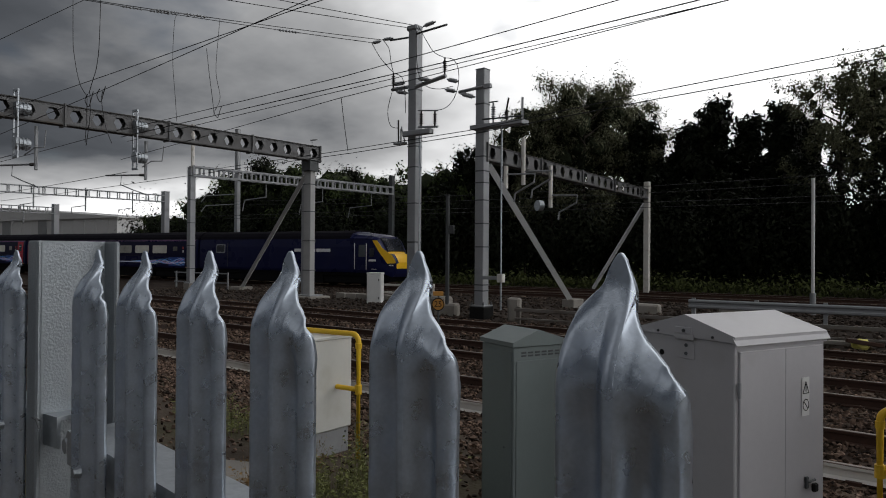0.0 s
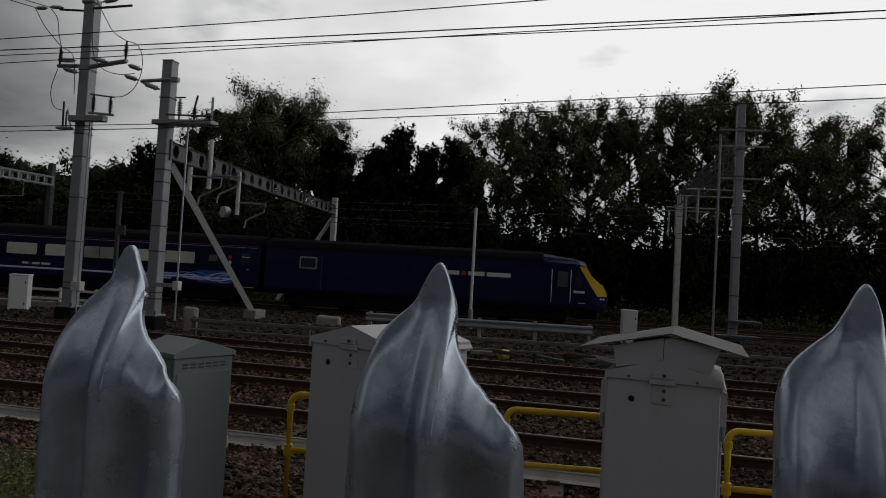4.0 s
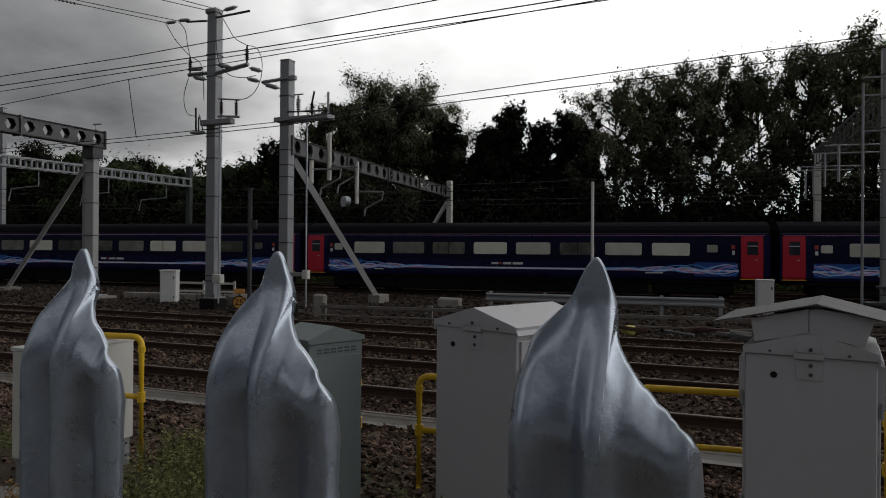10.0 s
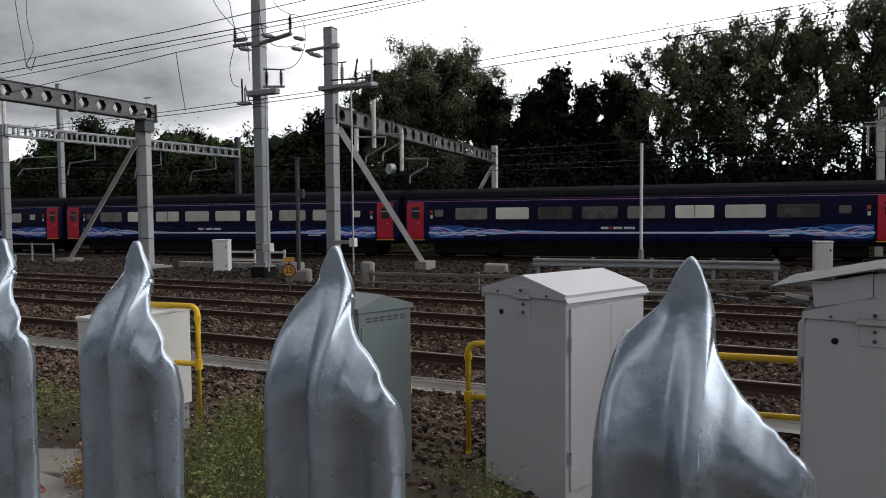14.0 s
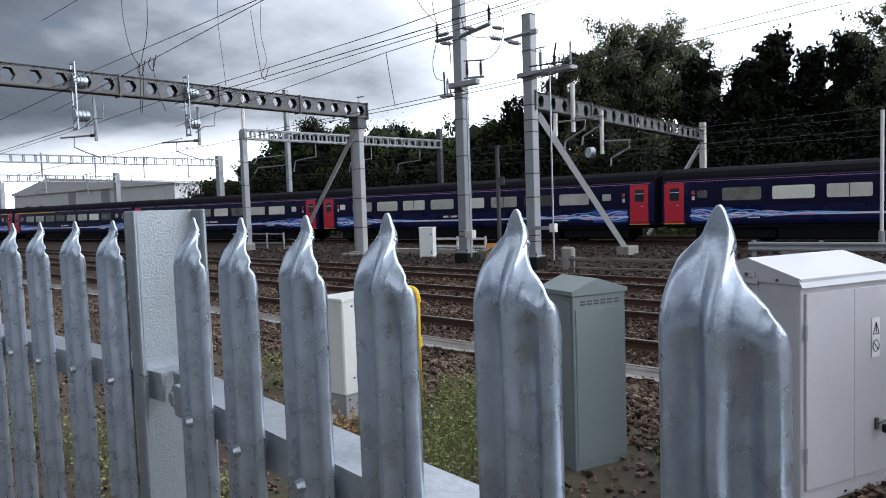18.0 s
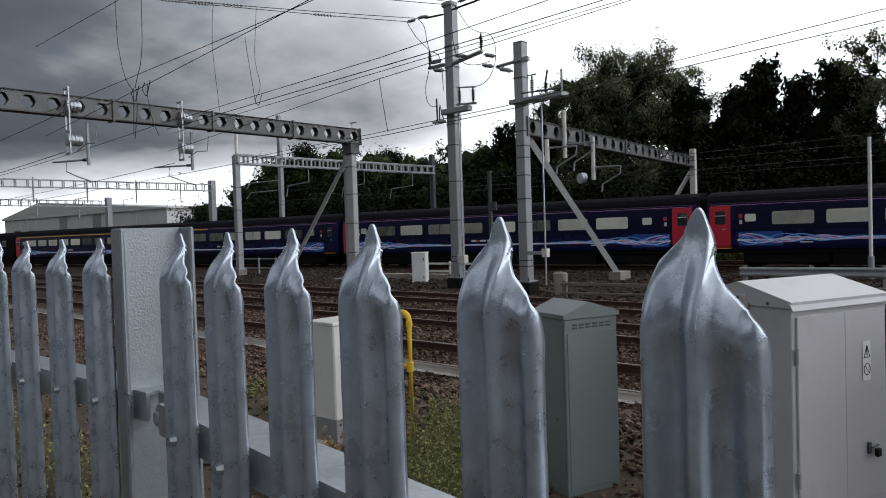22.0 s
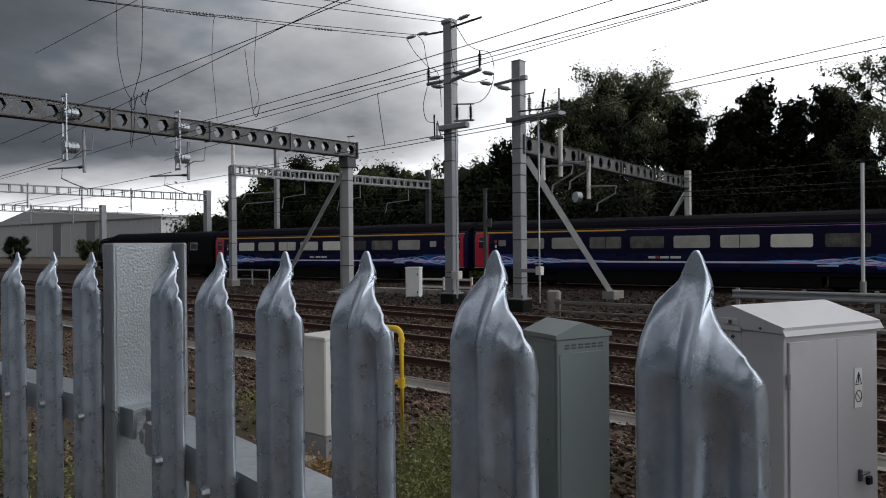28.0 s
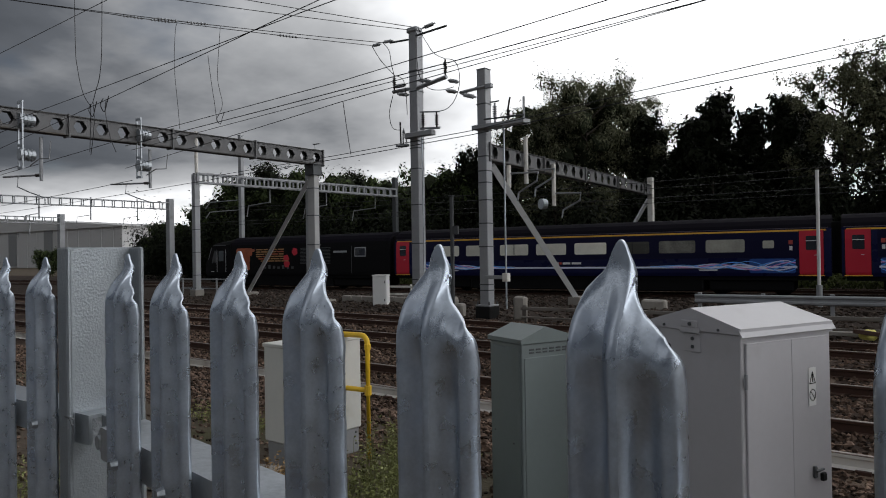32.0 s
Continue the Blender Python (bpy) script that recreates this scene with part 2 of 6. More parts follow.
TRAIN_ROOF = material("grimy_roof", (0.010, 0.009, 0.013), 0.8, 0, 0.2, 1.2, spec=0.05)
TRAIN_BLACK = material("black_underframe", (0.009, 0.009, 0.010), 0.85, 0, 0.3, 2, spec=0.08)
TRAIN_RED = material("red_train_door", (0.55, 0.020, 0.045), 0.35, 0, 0.06, 2)
TRAIN_YELLOW = material("yellow_cab_front", (0.85, 0.50, 0.02), 0.35, 0, 0.06, 2)
STRIPE_WHITE = material("pale_lilac_stripe", (0.74, 0.77, 0.95), 0.4, 0, 0.05, 2)
STRIPE_PINK = material("pink_wave_line", (0.70, 0.32, 0.66), 0.4, 0, 0.05, 2)
STRIPE_BLUE = material("bright_blue_wave_line", (0.14, 0.42, 0.95), 0.4, 0, 0.05, 2)
TRAIN_FLASH = material("vivid_blue_livery_flash", (0.02, 0.075, 0.32), 0.35, 0, 0.3, 3)
GUTTER = material("dull_lilac_gutter", (0.10, 0.085, 0.12), 0.5, 0, 0.1, 2)
STRIPE_GOLD = material("gold_stripe", (0.85, 0.47, 0.06), 0.4, 0, 0.05, 2)
LETTER = material("white_lettering", (0.72, 0.72, 0.74), 0.5, 0, 0.03, 2)
ORANGE = material("orange_livery_panel", (0.36, 0.09, 0.035), 0.4, 0, 0.6, 1.6)
# pale pane colour imitates reflected sky, varied from window to window
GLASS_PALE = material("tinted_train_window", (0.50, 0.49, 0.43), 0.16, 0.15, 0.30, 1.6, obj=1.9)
TEXT_GOLD = material("dull_gold_lettering", (0.40, 0.22, 0.09), 0.5, 0, 0.2, 6)
# grey base adds reflected sky to the colour of the cab glass
CAB_PANE = material("grey_reflecting_glass", (0.10, 0.11, 0.12), 0.08, 0.3, 0.3, 2, spec=0.8)
GLASS_DARK = material("dark_train_glass", (0.02, 0.022, 0.03), 0.06, 0.0, 0.1, 1, spec=0.8)
CERAMIC = material("brown_insulator", (0.035, 0.028, 0.028), 0.25, 0, 0.1, 5)
WIRE = material("dark_wire", (0.045, 0.045, 0.048), 0.5, 0.6, 0.1, 3)
SHED = material("pale_shed_cladding", (0.50, 0.50, 0.50), 0.7, 0, 0.05, 0.3)
SHED_DARK = material("grey_shed_panel", (0.22, 0.225, 0.23), 0.7, 0, 0.05, 0.3)
BLACK = material("black_rubber", (0.012, 0.012, 0.012), 0.7, 0, 0.1, 4, spec=0.15)
SIGN_ORANGE = material("faded_orange_sign", (0.55, 0.27, 0.06), 0.6, 0, 0.12, 6)
WHITE = material("white_paint", (0.75, 0.75, 0.74), 0.5, 0, 0.05, 4)
REDDISH = material("faded_red_paint", (0.42, 0.06, 0.05), 0.6, 0, 0.2, 8)

# ---- building helpers ----


def part(name, bm, mat, parent=None, label="", smooth=False, at=None):
    me = bpy.data.meshes.new(name)
    bm.to_mesh(me)
    bm.free()
    for mm in (mat if isinstance(mat, (list, tuple)) else (mat,)):
        me.materials.append(mm)
    if smooth:
        me.polygons.foreach_set("use_smooth", [True] * len(me.polygons))
    ob = new(name, me)
    if parent:
        ob.parent = parent
    if at is not None:
        ob.matrix_basis = at
    if label:
        ob["label"] = label
    return ob


def clone(ob, m, parent):
    """Another piece on the same mesh."""
    o = new(ob.name.split(".")[0], ob.data)
    o.parent = parent
    o.matrix_basis = m
    return o


def thing(name, m=None, label="", category="", group="", kind=""):
    e = new(name)
    e.empty_display_size = 0.1
    if m is not None:
        e.matrix_basis = m
    return tagged(e, label, category, group, kind)


def add_box(bm, lo, hi, bevel=0.0, mi=0, rot=None):
    c = [(a + b) / 2 for a, b in zip(lo, hi)]
    d = [b - a for a, b in zip(lo, hi)]
    mat = Matrix.Translation(c) @ (rot or Matrix.Identity(4)) @ Matrix.Diagonal((*d, 1))
    r = bmesh.ops.create_cube(bm, size=1, matrix=mat)
    vs = r["verts"]
    fs = {f for v in vs for f in v.link_faces}
    if bevel:
        es = list({e for v in vs for e in v.link_edges})
        rb = bmesh.ops.bevel(bm, geom=es, offset=bevel, segments=1, affect="EDGES", profile=0.5)
        fs = set(rb["faces"]) | {f for v in rb["verts"] for f in v.link_faces}
    for f in fs:
        f.material_index = mi
    return vs


def boxm(lo, hi, bevel=0.0):
    bm = bmesh.new()
    add_box(bm, lo, hi, bevel)
    return bm


def add_rod(bm, a, b, r, seg=8, r2=None, mi=0):
    a, b = Vector(a), Vector(b)
    d = b - a
    q = d.to_track_quat("Z", "Y").to_matrix().to_4x4()
    res = bmesh.ops.create_cone(bm, cap_ends=True, segments=seg, radius1=r, radius2=r if r2 is None else r2, depth=d.length, matrix=Matrix.Translation((a + b) / 2) @ q)
    if mi:
        for f in {f for v in res["verts"] for f in v.link_faces}:
            f.material_index = mi
    return res


def add_tube(bm, pts, r, seg=6):
    """A tube along points."""
    pts = [Vector(p) for p in pts]
    rings = []
    for i, p in enumerate(pts):
        d = (pts[min(i + 1, len(pts) - 1)] - pts[max(i - 1, 0)]).normalized()
        q = d.to_track_quat("Z", "Y").to_matrix()
        rings.append([bm.verts.new(p + q @ Vector((r * math.cos(2 * math.pi * k / seg), r * math.sin(2 * math.pi * k / seg), 0))) for k in range(seg)])
    for a, b in zip(rings, rings[1:]):
        for k in range(seg):
            bm.faces.new((a[k], a[(k + 1) % seg], b[(k + 1) % seg], b[k]))
    bm.faces.new(rings[0][::-1])
    bm.faces.new(rings[-1])


def add_prism(bm, outline, y0, y1, axis="y", mi=0):
    """An outline in (x, z) pulled from y0 to y1 (axis y), or in (y, z) along x."""
    if axis == "y":
        f = lambda p, y: (p[0], y, p[1])
    elif axis == "x":
        f = lambda p, y: (y, p[0], p[1])
    else:
        f = lambda p, y: (p[0], p[1], y)
    a = [bm.verts.new(f(p, y0)) for p in outline]
    b = [bm.verts.new(f(p, y1)) for p in outline]
    n = len(outline)
    fs = [bm.faces.new(a), bm.faces.new(b[::-1])]
    for k in range(n):
        fs.append(bm.faces.new((a[k], b[k], b[(k + 1) % n], a[(k + 1) % n])))
    for fc in fs:
        fc.material_index = mi
    bmesh.ops.recalc_face_normals(bm, faces=fs)


def sag(a, b, drop, n=14):
    a, b = Vector(a), Vector(b)
    return [a.lerp(b, i / n) - Vector((0, 0, drop * 4 * (i / n) * (1 - i / n))) for i in range(n + 1)]

# ---- ground ----
TILT = 0.105  # the three near tracks run at this slope to the far ones
RAIL_Z = -0.30
BED_Z = -0.47


def ground_height(v):
    """Level cess by the fence, a shoulder down to the ballast of the tracks."""
    pts = ((-900, 0.0), (4.6, 0.0), (5.6, -0.12), (6.7, -0.42), (7.0, BED_Z), (19.0, BED_Z), (21.0, -0.42), (29.0, -0.48), (31.0, -0.55), (46.0, -0.6), (3000, -0.6))
    for (a, za), (b, zb) in zip(pts, pts[1:]):
        if v <= b:
            return za + (zb - za) * (v - a) / (b - a)
    return pts[-1][1]


def build_ground():
    xs = [-2500, -900, -400, -200, -120, -80] + [-60 + i * 1.0 for i in range(85)] + [30, 50, 100, 300, 900, 2500]
    vs = [-900, -200, -40, -10, -4, -2] + [-1 + i * 0.25 for i in range(40)] + [9.5 + i * 0.8 for i in range(26)] + [32, 36, 42, 50, 70, 120, 300, 900, 2500]
    bm = bmesh.new()
    grid = []
    for v in vs:
        row = []
        for x in xs:
            n = noise.noise((x * 0.9, v * 0.9, 0)) * 0.035 if -60 < x < 25 and -2 < v < 30 else 0
            row.append(bm.verts.new((x, v - TILT * max(-60, min(25, x)), ground_height(v) + n)))
        grid.append(row)
    for j in range(len(vs) - 1):
        for i in range(len(xs) - 1):
            f = bm.faces.new((grid[j][i], grid[j][i + 1], grid[j + 1][i + 1], grid[j + 1][i]))
            f.material_index = 0 if vs[j] < 5.2 or vs[j] > 46 else 2 if vs[j] > 18 else 1
            f.smooth = True
    return tagged(part("ground", bm, (SOIL, BALLAST, BALLAST_DARK)), "trackside ground of brown stone ballast and weedy soil", "ground", kind="structure")


build_ground()
# unseen wall added behind the camera to darken reflections in the pales
tagged(part("wall_south", boxm((-26, -.12, -.2), (22, .12, 1.7), .01), material("weathered_grey_render", (.20, .21, .225), .9, 0, .25, 3, .004, 30, (.12, .125, .13), .3, 1.2), at=pose(0, -4.6, 0, 0, 0, -9)), "added grey wall behind the camera, out of view, darkening reflections", "wall", kind="structure")


def stone_field(name, label, count, xr, vr, size, lift, mat, seed):
    """Loose stones, joined into one field."""
    rng = np.random.RandomState(seed)
    base = np.array([(1, .2, .1), (-1, .1, -.2), (.1, 1, .3), (-.2, -1, .2), (.2, -.1, 1), (-.1, .2, -1)], float)
    tri = [(0, 2, 4), (2, 1, 4), (1, 3, 4), (3, 0, 4), (2, 0, 5), (1, 2, 5), (3, 1, 5), (0, 3, 5)]
    verts, faces = [], []
    xs = rng.uniform(*xr, count)
    vv = rng.uniform(*vr, count)
    for i in range(count):
        s = size * rng.uniform(0.5, 1.35)
        p = base * rng.uniform(0.65, 1.25, (6, 1)) * (s * rng.uniform(.7, 1.2), s * rng.uniform(.7, 1.2), s * rng.uniform(.5, .8))
        a, b = rng.uniform(0, 6.28, 2)
        ca, sa, cb, sb = math.cos(a), math.sin(a), math.cos(b * .2), math.sin(b * .2)
        p = p @ np.array([(ca, -sa, 0), (sa, ca, 0), (0, 0, 1)]) @ np.array([(1, 0, 0), (0, cb, -sb), (0, sb, cb)])
        y = vv[i] - TILT * xs[i]
        z = ground_height(vv[i]) + noise.noise((xs[i] * 0.9, vv[i] * 0.9, 0)) * 0.035 + lift * s
        k = len(verts)
        verts.extend((p + (xs[i], y, z)).tolist())
        faces.extend([(a2 + k, b2 + k, c2 + k) for a2, b2, c2 in tri])
    me = bpy.data.meshes.new(name)
    me.from_pydata(verts, [], faces)
    me.materials.append(mat)
    return tagged(new(name, me), label, "ballast", kind="stuff")


stone_field("ballast_stones", "loose brown and grey ballast stones between the near tracks", 26000, (-17, 4.0), (5.4, 11.2), 0.036, 0.35, STONES, 3)
stone_field("ballast_stones", "brown ballast stones round the middle tracks", 17000, (-26, 8.0), (10.6, 18.5), 0.05, 0.35, STONES, 4)
stone_field("cess_stones", "small grey stones scattered in the cess", 8000, (-16, 2.5), (0.6, 4.6), 0.028, 0.2, STONES, 8)
stone_field("shoulder_stones", "grey stones on the shoulder by the fence", 13000, (-17, 2.5), (4.0, 6.2), 0.031, 0.4, STONES, 5)

stone_field("ballast_stones", "dark brown ballast between the masts and the train", 9000, (-34, 16.0), (18.3, 32.5), 0.085, 0.2, STONES_DARK, 6)

# ---- tracks ----
RAIL_OUT = ((-.07, 0), (.07, 0), (.07, .012), (.012, .03), (.010, .11), (.034, .122), (.034, .152), (.026, .16), (-.026, .16), (-.034, .152), (-.034, .122), (-.010, .11), (-.012, .03), (-.07, .012))


def sleeper_mesh():
    bm = bmesh.new()
    add_prism(bm, ((-.13, -.16), (.13, -.16), (.11, 0), (-.11, 0)), -1.25, 1.25)
    for s in (-.753, .753):
        for d in (-.10, .10):
            add_box(bm, (-.07, s + d - .03, 0), (.07, s + d + .03, .035), mi=1)
    return bm


SLEEPER = None


def track(label, m, x0, x1, s0, s1, white=False, rail_mat=None):
    """A track with two rails and single sleepers from s0 to s1, joined ones beyond."""
    global SLEEPER
    t = thing("railway_track", m, label, "railway track", "tracks")
    for side in (-.753, .753):
        bm = bmesh.new()
        add_prism(bm, RAIL_OUT, x0, x1, "x")
        for f in bm.faces:
            f.material_index = 1 if f.calc_center_median().z > .155 else 0
        bmesh.ops.translate(bm, verts=bm.verts, vec=(0, side, -.16))
        part("rail", bm, (RUST, RAIL_TOP), t)
        if white and side < 0:
            bm = bmesh.new()
            add_prism(bm, ((-.072, .013), (-.014, .034), (-.0125, .112), (-.036, .122), (-.037, .150), (-.0385, .150), (-.0385, .120), (-.0165, .109), (-.018, .036), (-.074, .016)), -60, 2.2, "x")
            bmesh.ops.translate(bm, verts=bm.verts, vec=(0, side, -.16))
            part("painted_rail_side", bm, WHITE_PAINT, t, "white-painted side of the rail")
    if SLEEPER is None:
        SLEEPER = part("sleeper", sleeper_mesh(), (SLEEPER_MAT, RUST), t)
        SLEEPER.matrix_basis = Matrix.Translation((s0, 0, -.165))
    k = s0 if SLEEPER.parent != t else s0 + .7
    while k < s1:
        clone(SLEEPER, pose(k, random.uniform(-.02, .02), -.165 + random.uniform(-.012, .008), 0, 0, random.uniform(-.8, .8)), t)
        k += .7
    bm = bmesh.new()
    for a, b in ((x0, s0 - .6), (s1 + .3, x1)):
        k = max(a, -120)
        while k < min(b, 45):
            add_box(bm, (k - .12, -1.25, -.32), (k + .12, 1.25, -.165))
            k += .7
    if bm.verts:
        tagged(part("sleeper_rest", bm, SLEEPER_MAT, t), kind="stuff")
    else:
        bm.free()
    return t


ANGLE = -math.degrees(math.atan(TILT))
TRAIN_RZ = .839
for v, lab, wh in ((8.25, "railway track beside the cabinets with rusty rails, one side painted white", True), (12.15, "middle railway track with rusty brown rails on ballast", False), (16.0, "railway track with rusty rails beside the steel masts", False)):
    track(lab, pose(0, v, RAIL_Z, 0, 0, ANGLE), -160, 60, -30, 11, wh)
track("track carrying the passing train on dark ballast", pose(0, 34.18, -.35, 0, 0, TRAIN_RZ), -260, 120, -40, 25)
track("farther track behind the train", pose(0, 38.9, -.35, 0, 0, TRAIN_RZ), -260, 120, -1, 1)

# ---- palisade fence ----
FENCE = pose(0, 0, 0, 0, 0, -13.0)  # x along the pales, y away from the viewer
BEND = -10.5


HEAD = ((-29.8, 86), (-29.6, 62), (-29.4, 47), (-28.2, 36.5), (-24.8, 28.6), (-18.2, 21.5), (-11.8, 15.5), (-8, 8.5), (-5, 2.5), (-2.4, -1), (-.8, -.8), (1, 2), (2.6, 6.5), (4.2, 12), (5.4, 19), (5.6, 25), (7, 31), (10.5, 37.2), (15, 43.8), (20.4, 49.6), (25.5, 54), (30.5, 58), (34.4, 62), (36.7, 67), (37.5, 74), (38, 86))


def pale_mesh(seed, coarse=False):
    """A corrugated steel pale, twisted a little, whose head is sheared to a hooked point and pressed back."""
    rng = random.Random(seed)
    bm = bmesh.new()
    sm = lambda k: (lambda c: c * c * (3 - 2 * c))(max(0.0, min(1.0, k)))

    def groove(u, c, w):
        return max(0.0, 1 - ((u - c) / w) ** 2) ** 1.5

    def depth(u, drop):
        # a narrow and a broad valley beside the middle ridge, edges rolled back
        left = .0100 * groove(u, .27, .18) * sm((drop - .030) / .075)
        right = .0085 * groove(u, .69, .17) * sm((drop - .058) / .060)
        hip = -.0014 * groove(u, .84, .18) * sm((.090 - drop) / .02)
        ridge = -.0038 * groove(u, .48, .13) * sm((drop - .012) / .03)
        roll = .007 * max(0.0, (.10 - u) / .10) ** 2 + .0065 * max(0.0, (u - .93) / .07) ** 2
        return left + right + hip + ridge + roll

    n = 18 if coarse else 50
    levels = [1.77, 1.2, .7, .5, .36, .3] + [.25 * (1 - i / n) ** 1.35 for i in range(n + 1)]
    cols = []
    wob = rng.uniform(0, 9)
    # a smooth curve through the corners of the outline
    fine = []
    for i in range(len(HEAD) - 1):
        a, b, c, d = (HEAD[max(0, min(len(HEAD) - 1, i + k))] for k in (-1, 0, 1, 2))
        for s in (0,) if coarse else (0, 1 / 3, 2 / 3):
            fine.append(tuple(b[j] + .5 * s * (c[j] - a[j] + s * (2 * a[j] - 5 * b[j] + 4 * c[j] - d[j] + s * (3 * (b[j] - c[j]) + d[j] - a[j]))) for j in (0, 1)))
    for px, pd in fine + [HEAD[-1]]:
        x, top = px / 1000, pd / 1000
        u = (x + .0298) / .0678
        # the sheared edge is a little ragged on the broad side
        ragged = .0011 * noise.noise((px * .42, seed * 3.1, 0)) * sm((px - 6) / 12) * sm((37 - px) / 4)
        col = []
        for l in levels:
            drop = l if l >= .25 else top + l * (.25 - top) / .25
            z = 1.7515 - drop + ragged * max(0.0, 1 - l / .02)
            lean = .0178 * sm((.070 - drop) / .058)
            rim = .0062 * max(0.0, 1 - l / .017) ** 1.6 * sm((top - .006) / .022) * (1 - .55 * sm((px - 4) / 8) * sm((20 - px) / 8)) * (1 - .85 * sm((px - 24) / 9))
            dent = .0006 * noise.noise((px * .09 + wob, drop * 55, seed)) * sm((.20 - drop) / .05)
            col.append(bm.verts.new((x, -.0085 + .223 * (x - .0043) + depth(u, drop) + lean + rim + dent, z)))
        cols.append(col)
    # front skin, back skin and the sheared rim between them
    back = [[bm.verts.new(v.co + Vector((0, .0030, 0))) for v in col] for col in cols]
    for a, b, c, d in zip(cols, cols[1:], back, back[1:]):
        for k in range(len(levels) - 1):
            bm.faces.new((a[k], b[k], b[k + 1], a[k + 1]))
            bm.faces.new((c[k], c[k + 1], d[k + 1], d[k]))
        bm.faces.new((a[-1], b[-1], d[-1], c[-1]))
    for k in range(len(levels) - 1):
        bm.faces.new((cols[0][k], cols[0][k + 1], back[0][k + 1], back[0][k]))
        bm.faces.new((cols[-1][k + 1], cols[-1][k], back[-1][k], back[-1][k + 1]))
    return bm


def build_fence():
    f = thing("palisade_fence", FENCE, "galvanised steel palisade fence with pointed pales along the railway", "fence")
    kinds = []
    bolt_bm = bmesh.new()
    bmesh.ops.create_cone(bolt_bm, cap_ends=True, segments=8, radius1=.0085, radius2=.006, depth=.009, matrix=Matrix.Rotation(radians(90), 4, "X"))
    bolt = None
    # small shifts of the pales from their even spacing
    nudge = {-1: .0023, 0: .0002, 1: -.0002, 2: -.0013, 3: -.0042, 4: -.0076, 5: -.0104}
    spots = [Matrix.Translation((-i * .155 + nudge.get(i, 0), 0, 0)) for i in range(-4, 6)]
    start = Matrix.Translation((-1.144, -.008, 0)) @ Matrix.Rotation(radians(-BEND), 4, "Z")
    spots += [start @ Matrix.Translation((-i * .155 - .005, 0, 0)) for i in range(0, 34)]
    for i, m in enumerate(spots):
        m = m @ pose(0, 0, random.uniform(-.001, .001), random.uniform(-.15, .15), random.uniform(-.12, .12), random.uniform(-1, 1))
        if len(kinds) < 4:
            p = part("pale", pale_mesh(i), PALE, f, smooth=True)
            p.matrix_basis = m
            kinds.append(p)
        elif i == 14:
            p = far_kind = part("pale", pale_mesh(i, True), PALE, f, smooth=True)
            p.matrix_basis = m
        else:
            p = clone(kinds[i % 4] if i < 14 else far_kind, m, f)
        if bolt is None:
            bolt = part("bolt", bolt_bm, HAMMERED, p)
            bolt.matrix_basis = Matrix.Translation((.004, -.017, 1.462))
        else:
            clone(bolt, Matrix.Translation((.004, -.017, 1.462)), p)
    # angle rails behind the pales, upper and lower
    for z in (1.484, .40):
        for a, b, m in ((-.93, 3.0, Matrix.Identity(4)), (-5.6, .12, start)):
            bm = bmesh.new()
            add_prism(bm, ((.016, z), (.086, z), (.086, z - .006), (.022, z - .006), (.022, z - .05), (.016, z - .05)), a, b, "x")
            r = part("fence_rail", bm, GALV, f, "galvanised angle rail")
            r.matrix_basis = m
    # I-section posts
    def post_bm():
        bm = bmesh.new()
        h = 1.768
        add_box(bm, (-.022, .004, -.05), (.020, .013, h), .003)
        add_box(bm, (-.045, .117, -.05), (.045, .126, h), .003)
        add_box(bm, (-.004, .0125, -.05), (.004, .1175, h))
        return bm
    post = part("post", post_bm(), HAMMERED, f, "hammered galvanised I-section post")
    post.matrix_basis = pose(-1.075, .0, 0, 0, 0, 4)
    for m in (Matrix.Translation((1.75, .03, 0)), start @ Matrix.Translation((-2.62, .03, 0)), start @ Matrix.Translation((-5.4, .03, 0))):
        clone(post, m, f)
    # bracket, round washer and clip by the corner post
    bm = boxm((-1.03, .05, 1.415), (-.93, .058, 1.485), .002)
    br = part("rail_bracket", bm, GALV, f)
    bm = bmesh.new()
    add_rod(bm, (-.965, .03, 1.452), (-.965, .052, 1.452), .022, 14)
    add_rod(bm, (-.965, .022, 1.452), (-.965, .032, 1.452), .012, 6)
    part("bracket_bolt", bm, GALV, f)
    bm = bmesh.new()
    add_tube(bm, [(-1.05, .012, 1.478), (-1.05, .0, 1.485), (-1.02, -.002, 1.487), (-1.012, 0, 1.475)], .0016, 5)
    part("wire_clip", bm, STEEL_DARK, f)
    return f


build_fence()

# ---- lineside cabinets ----


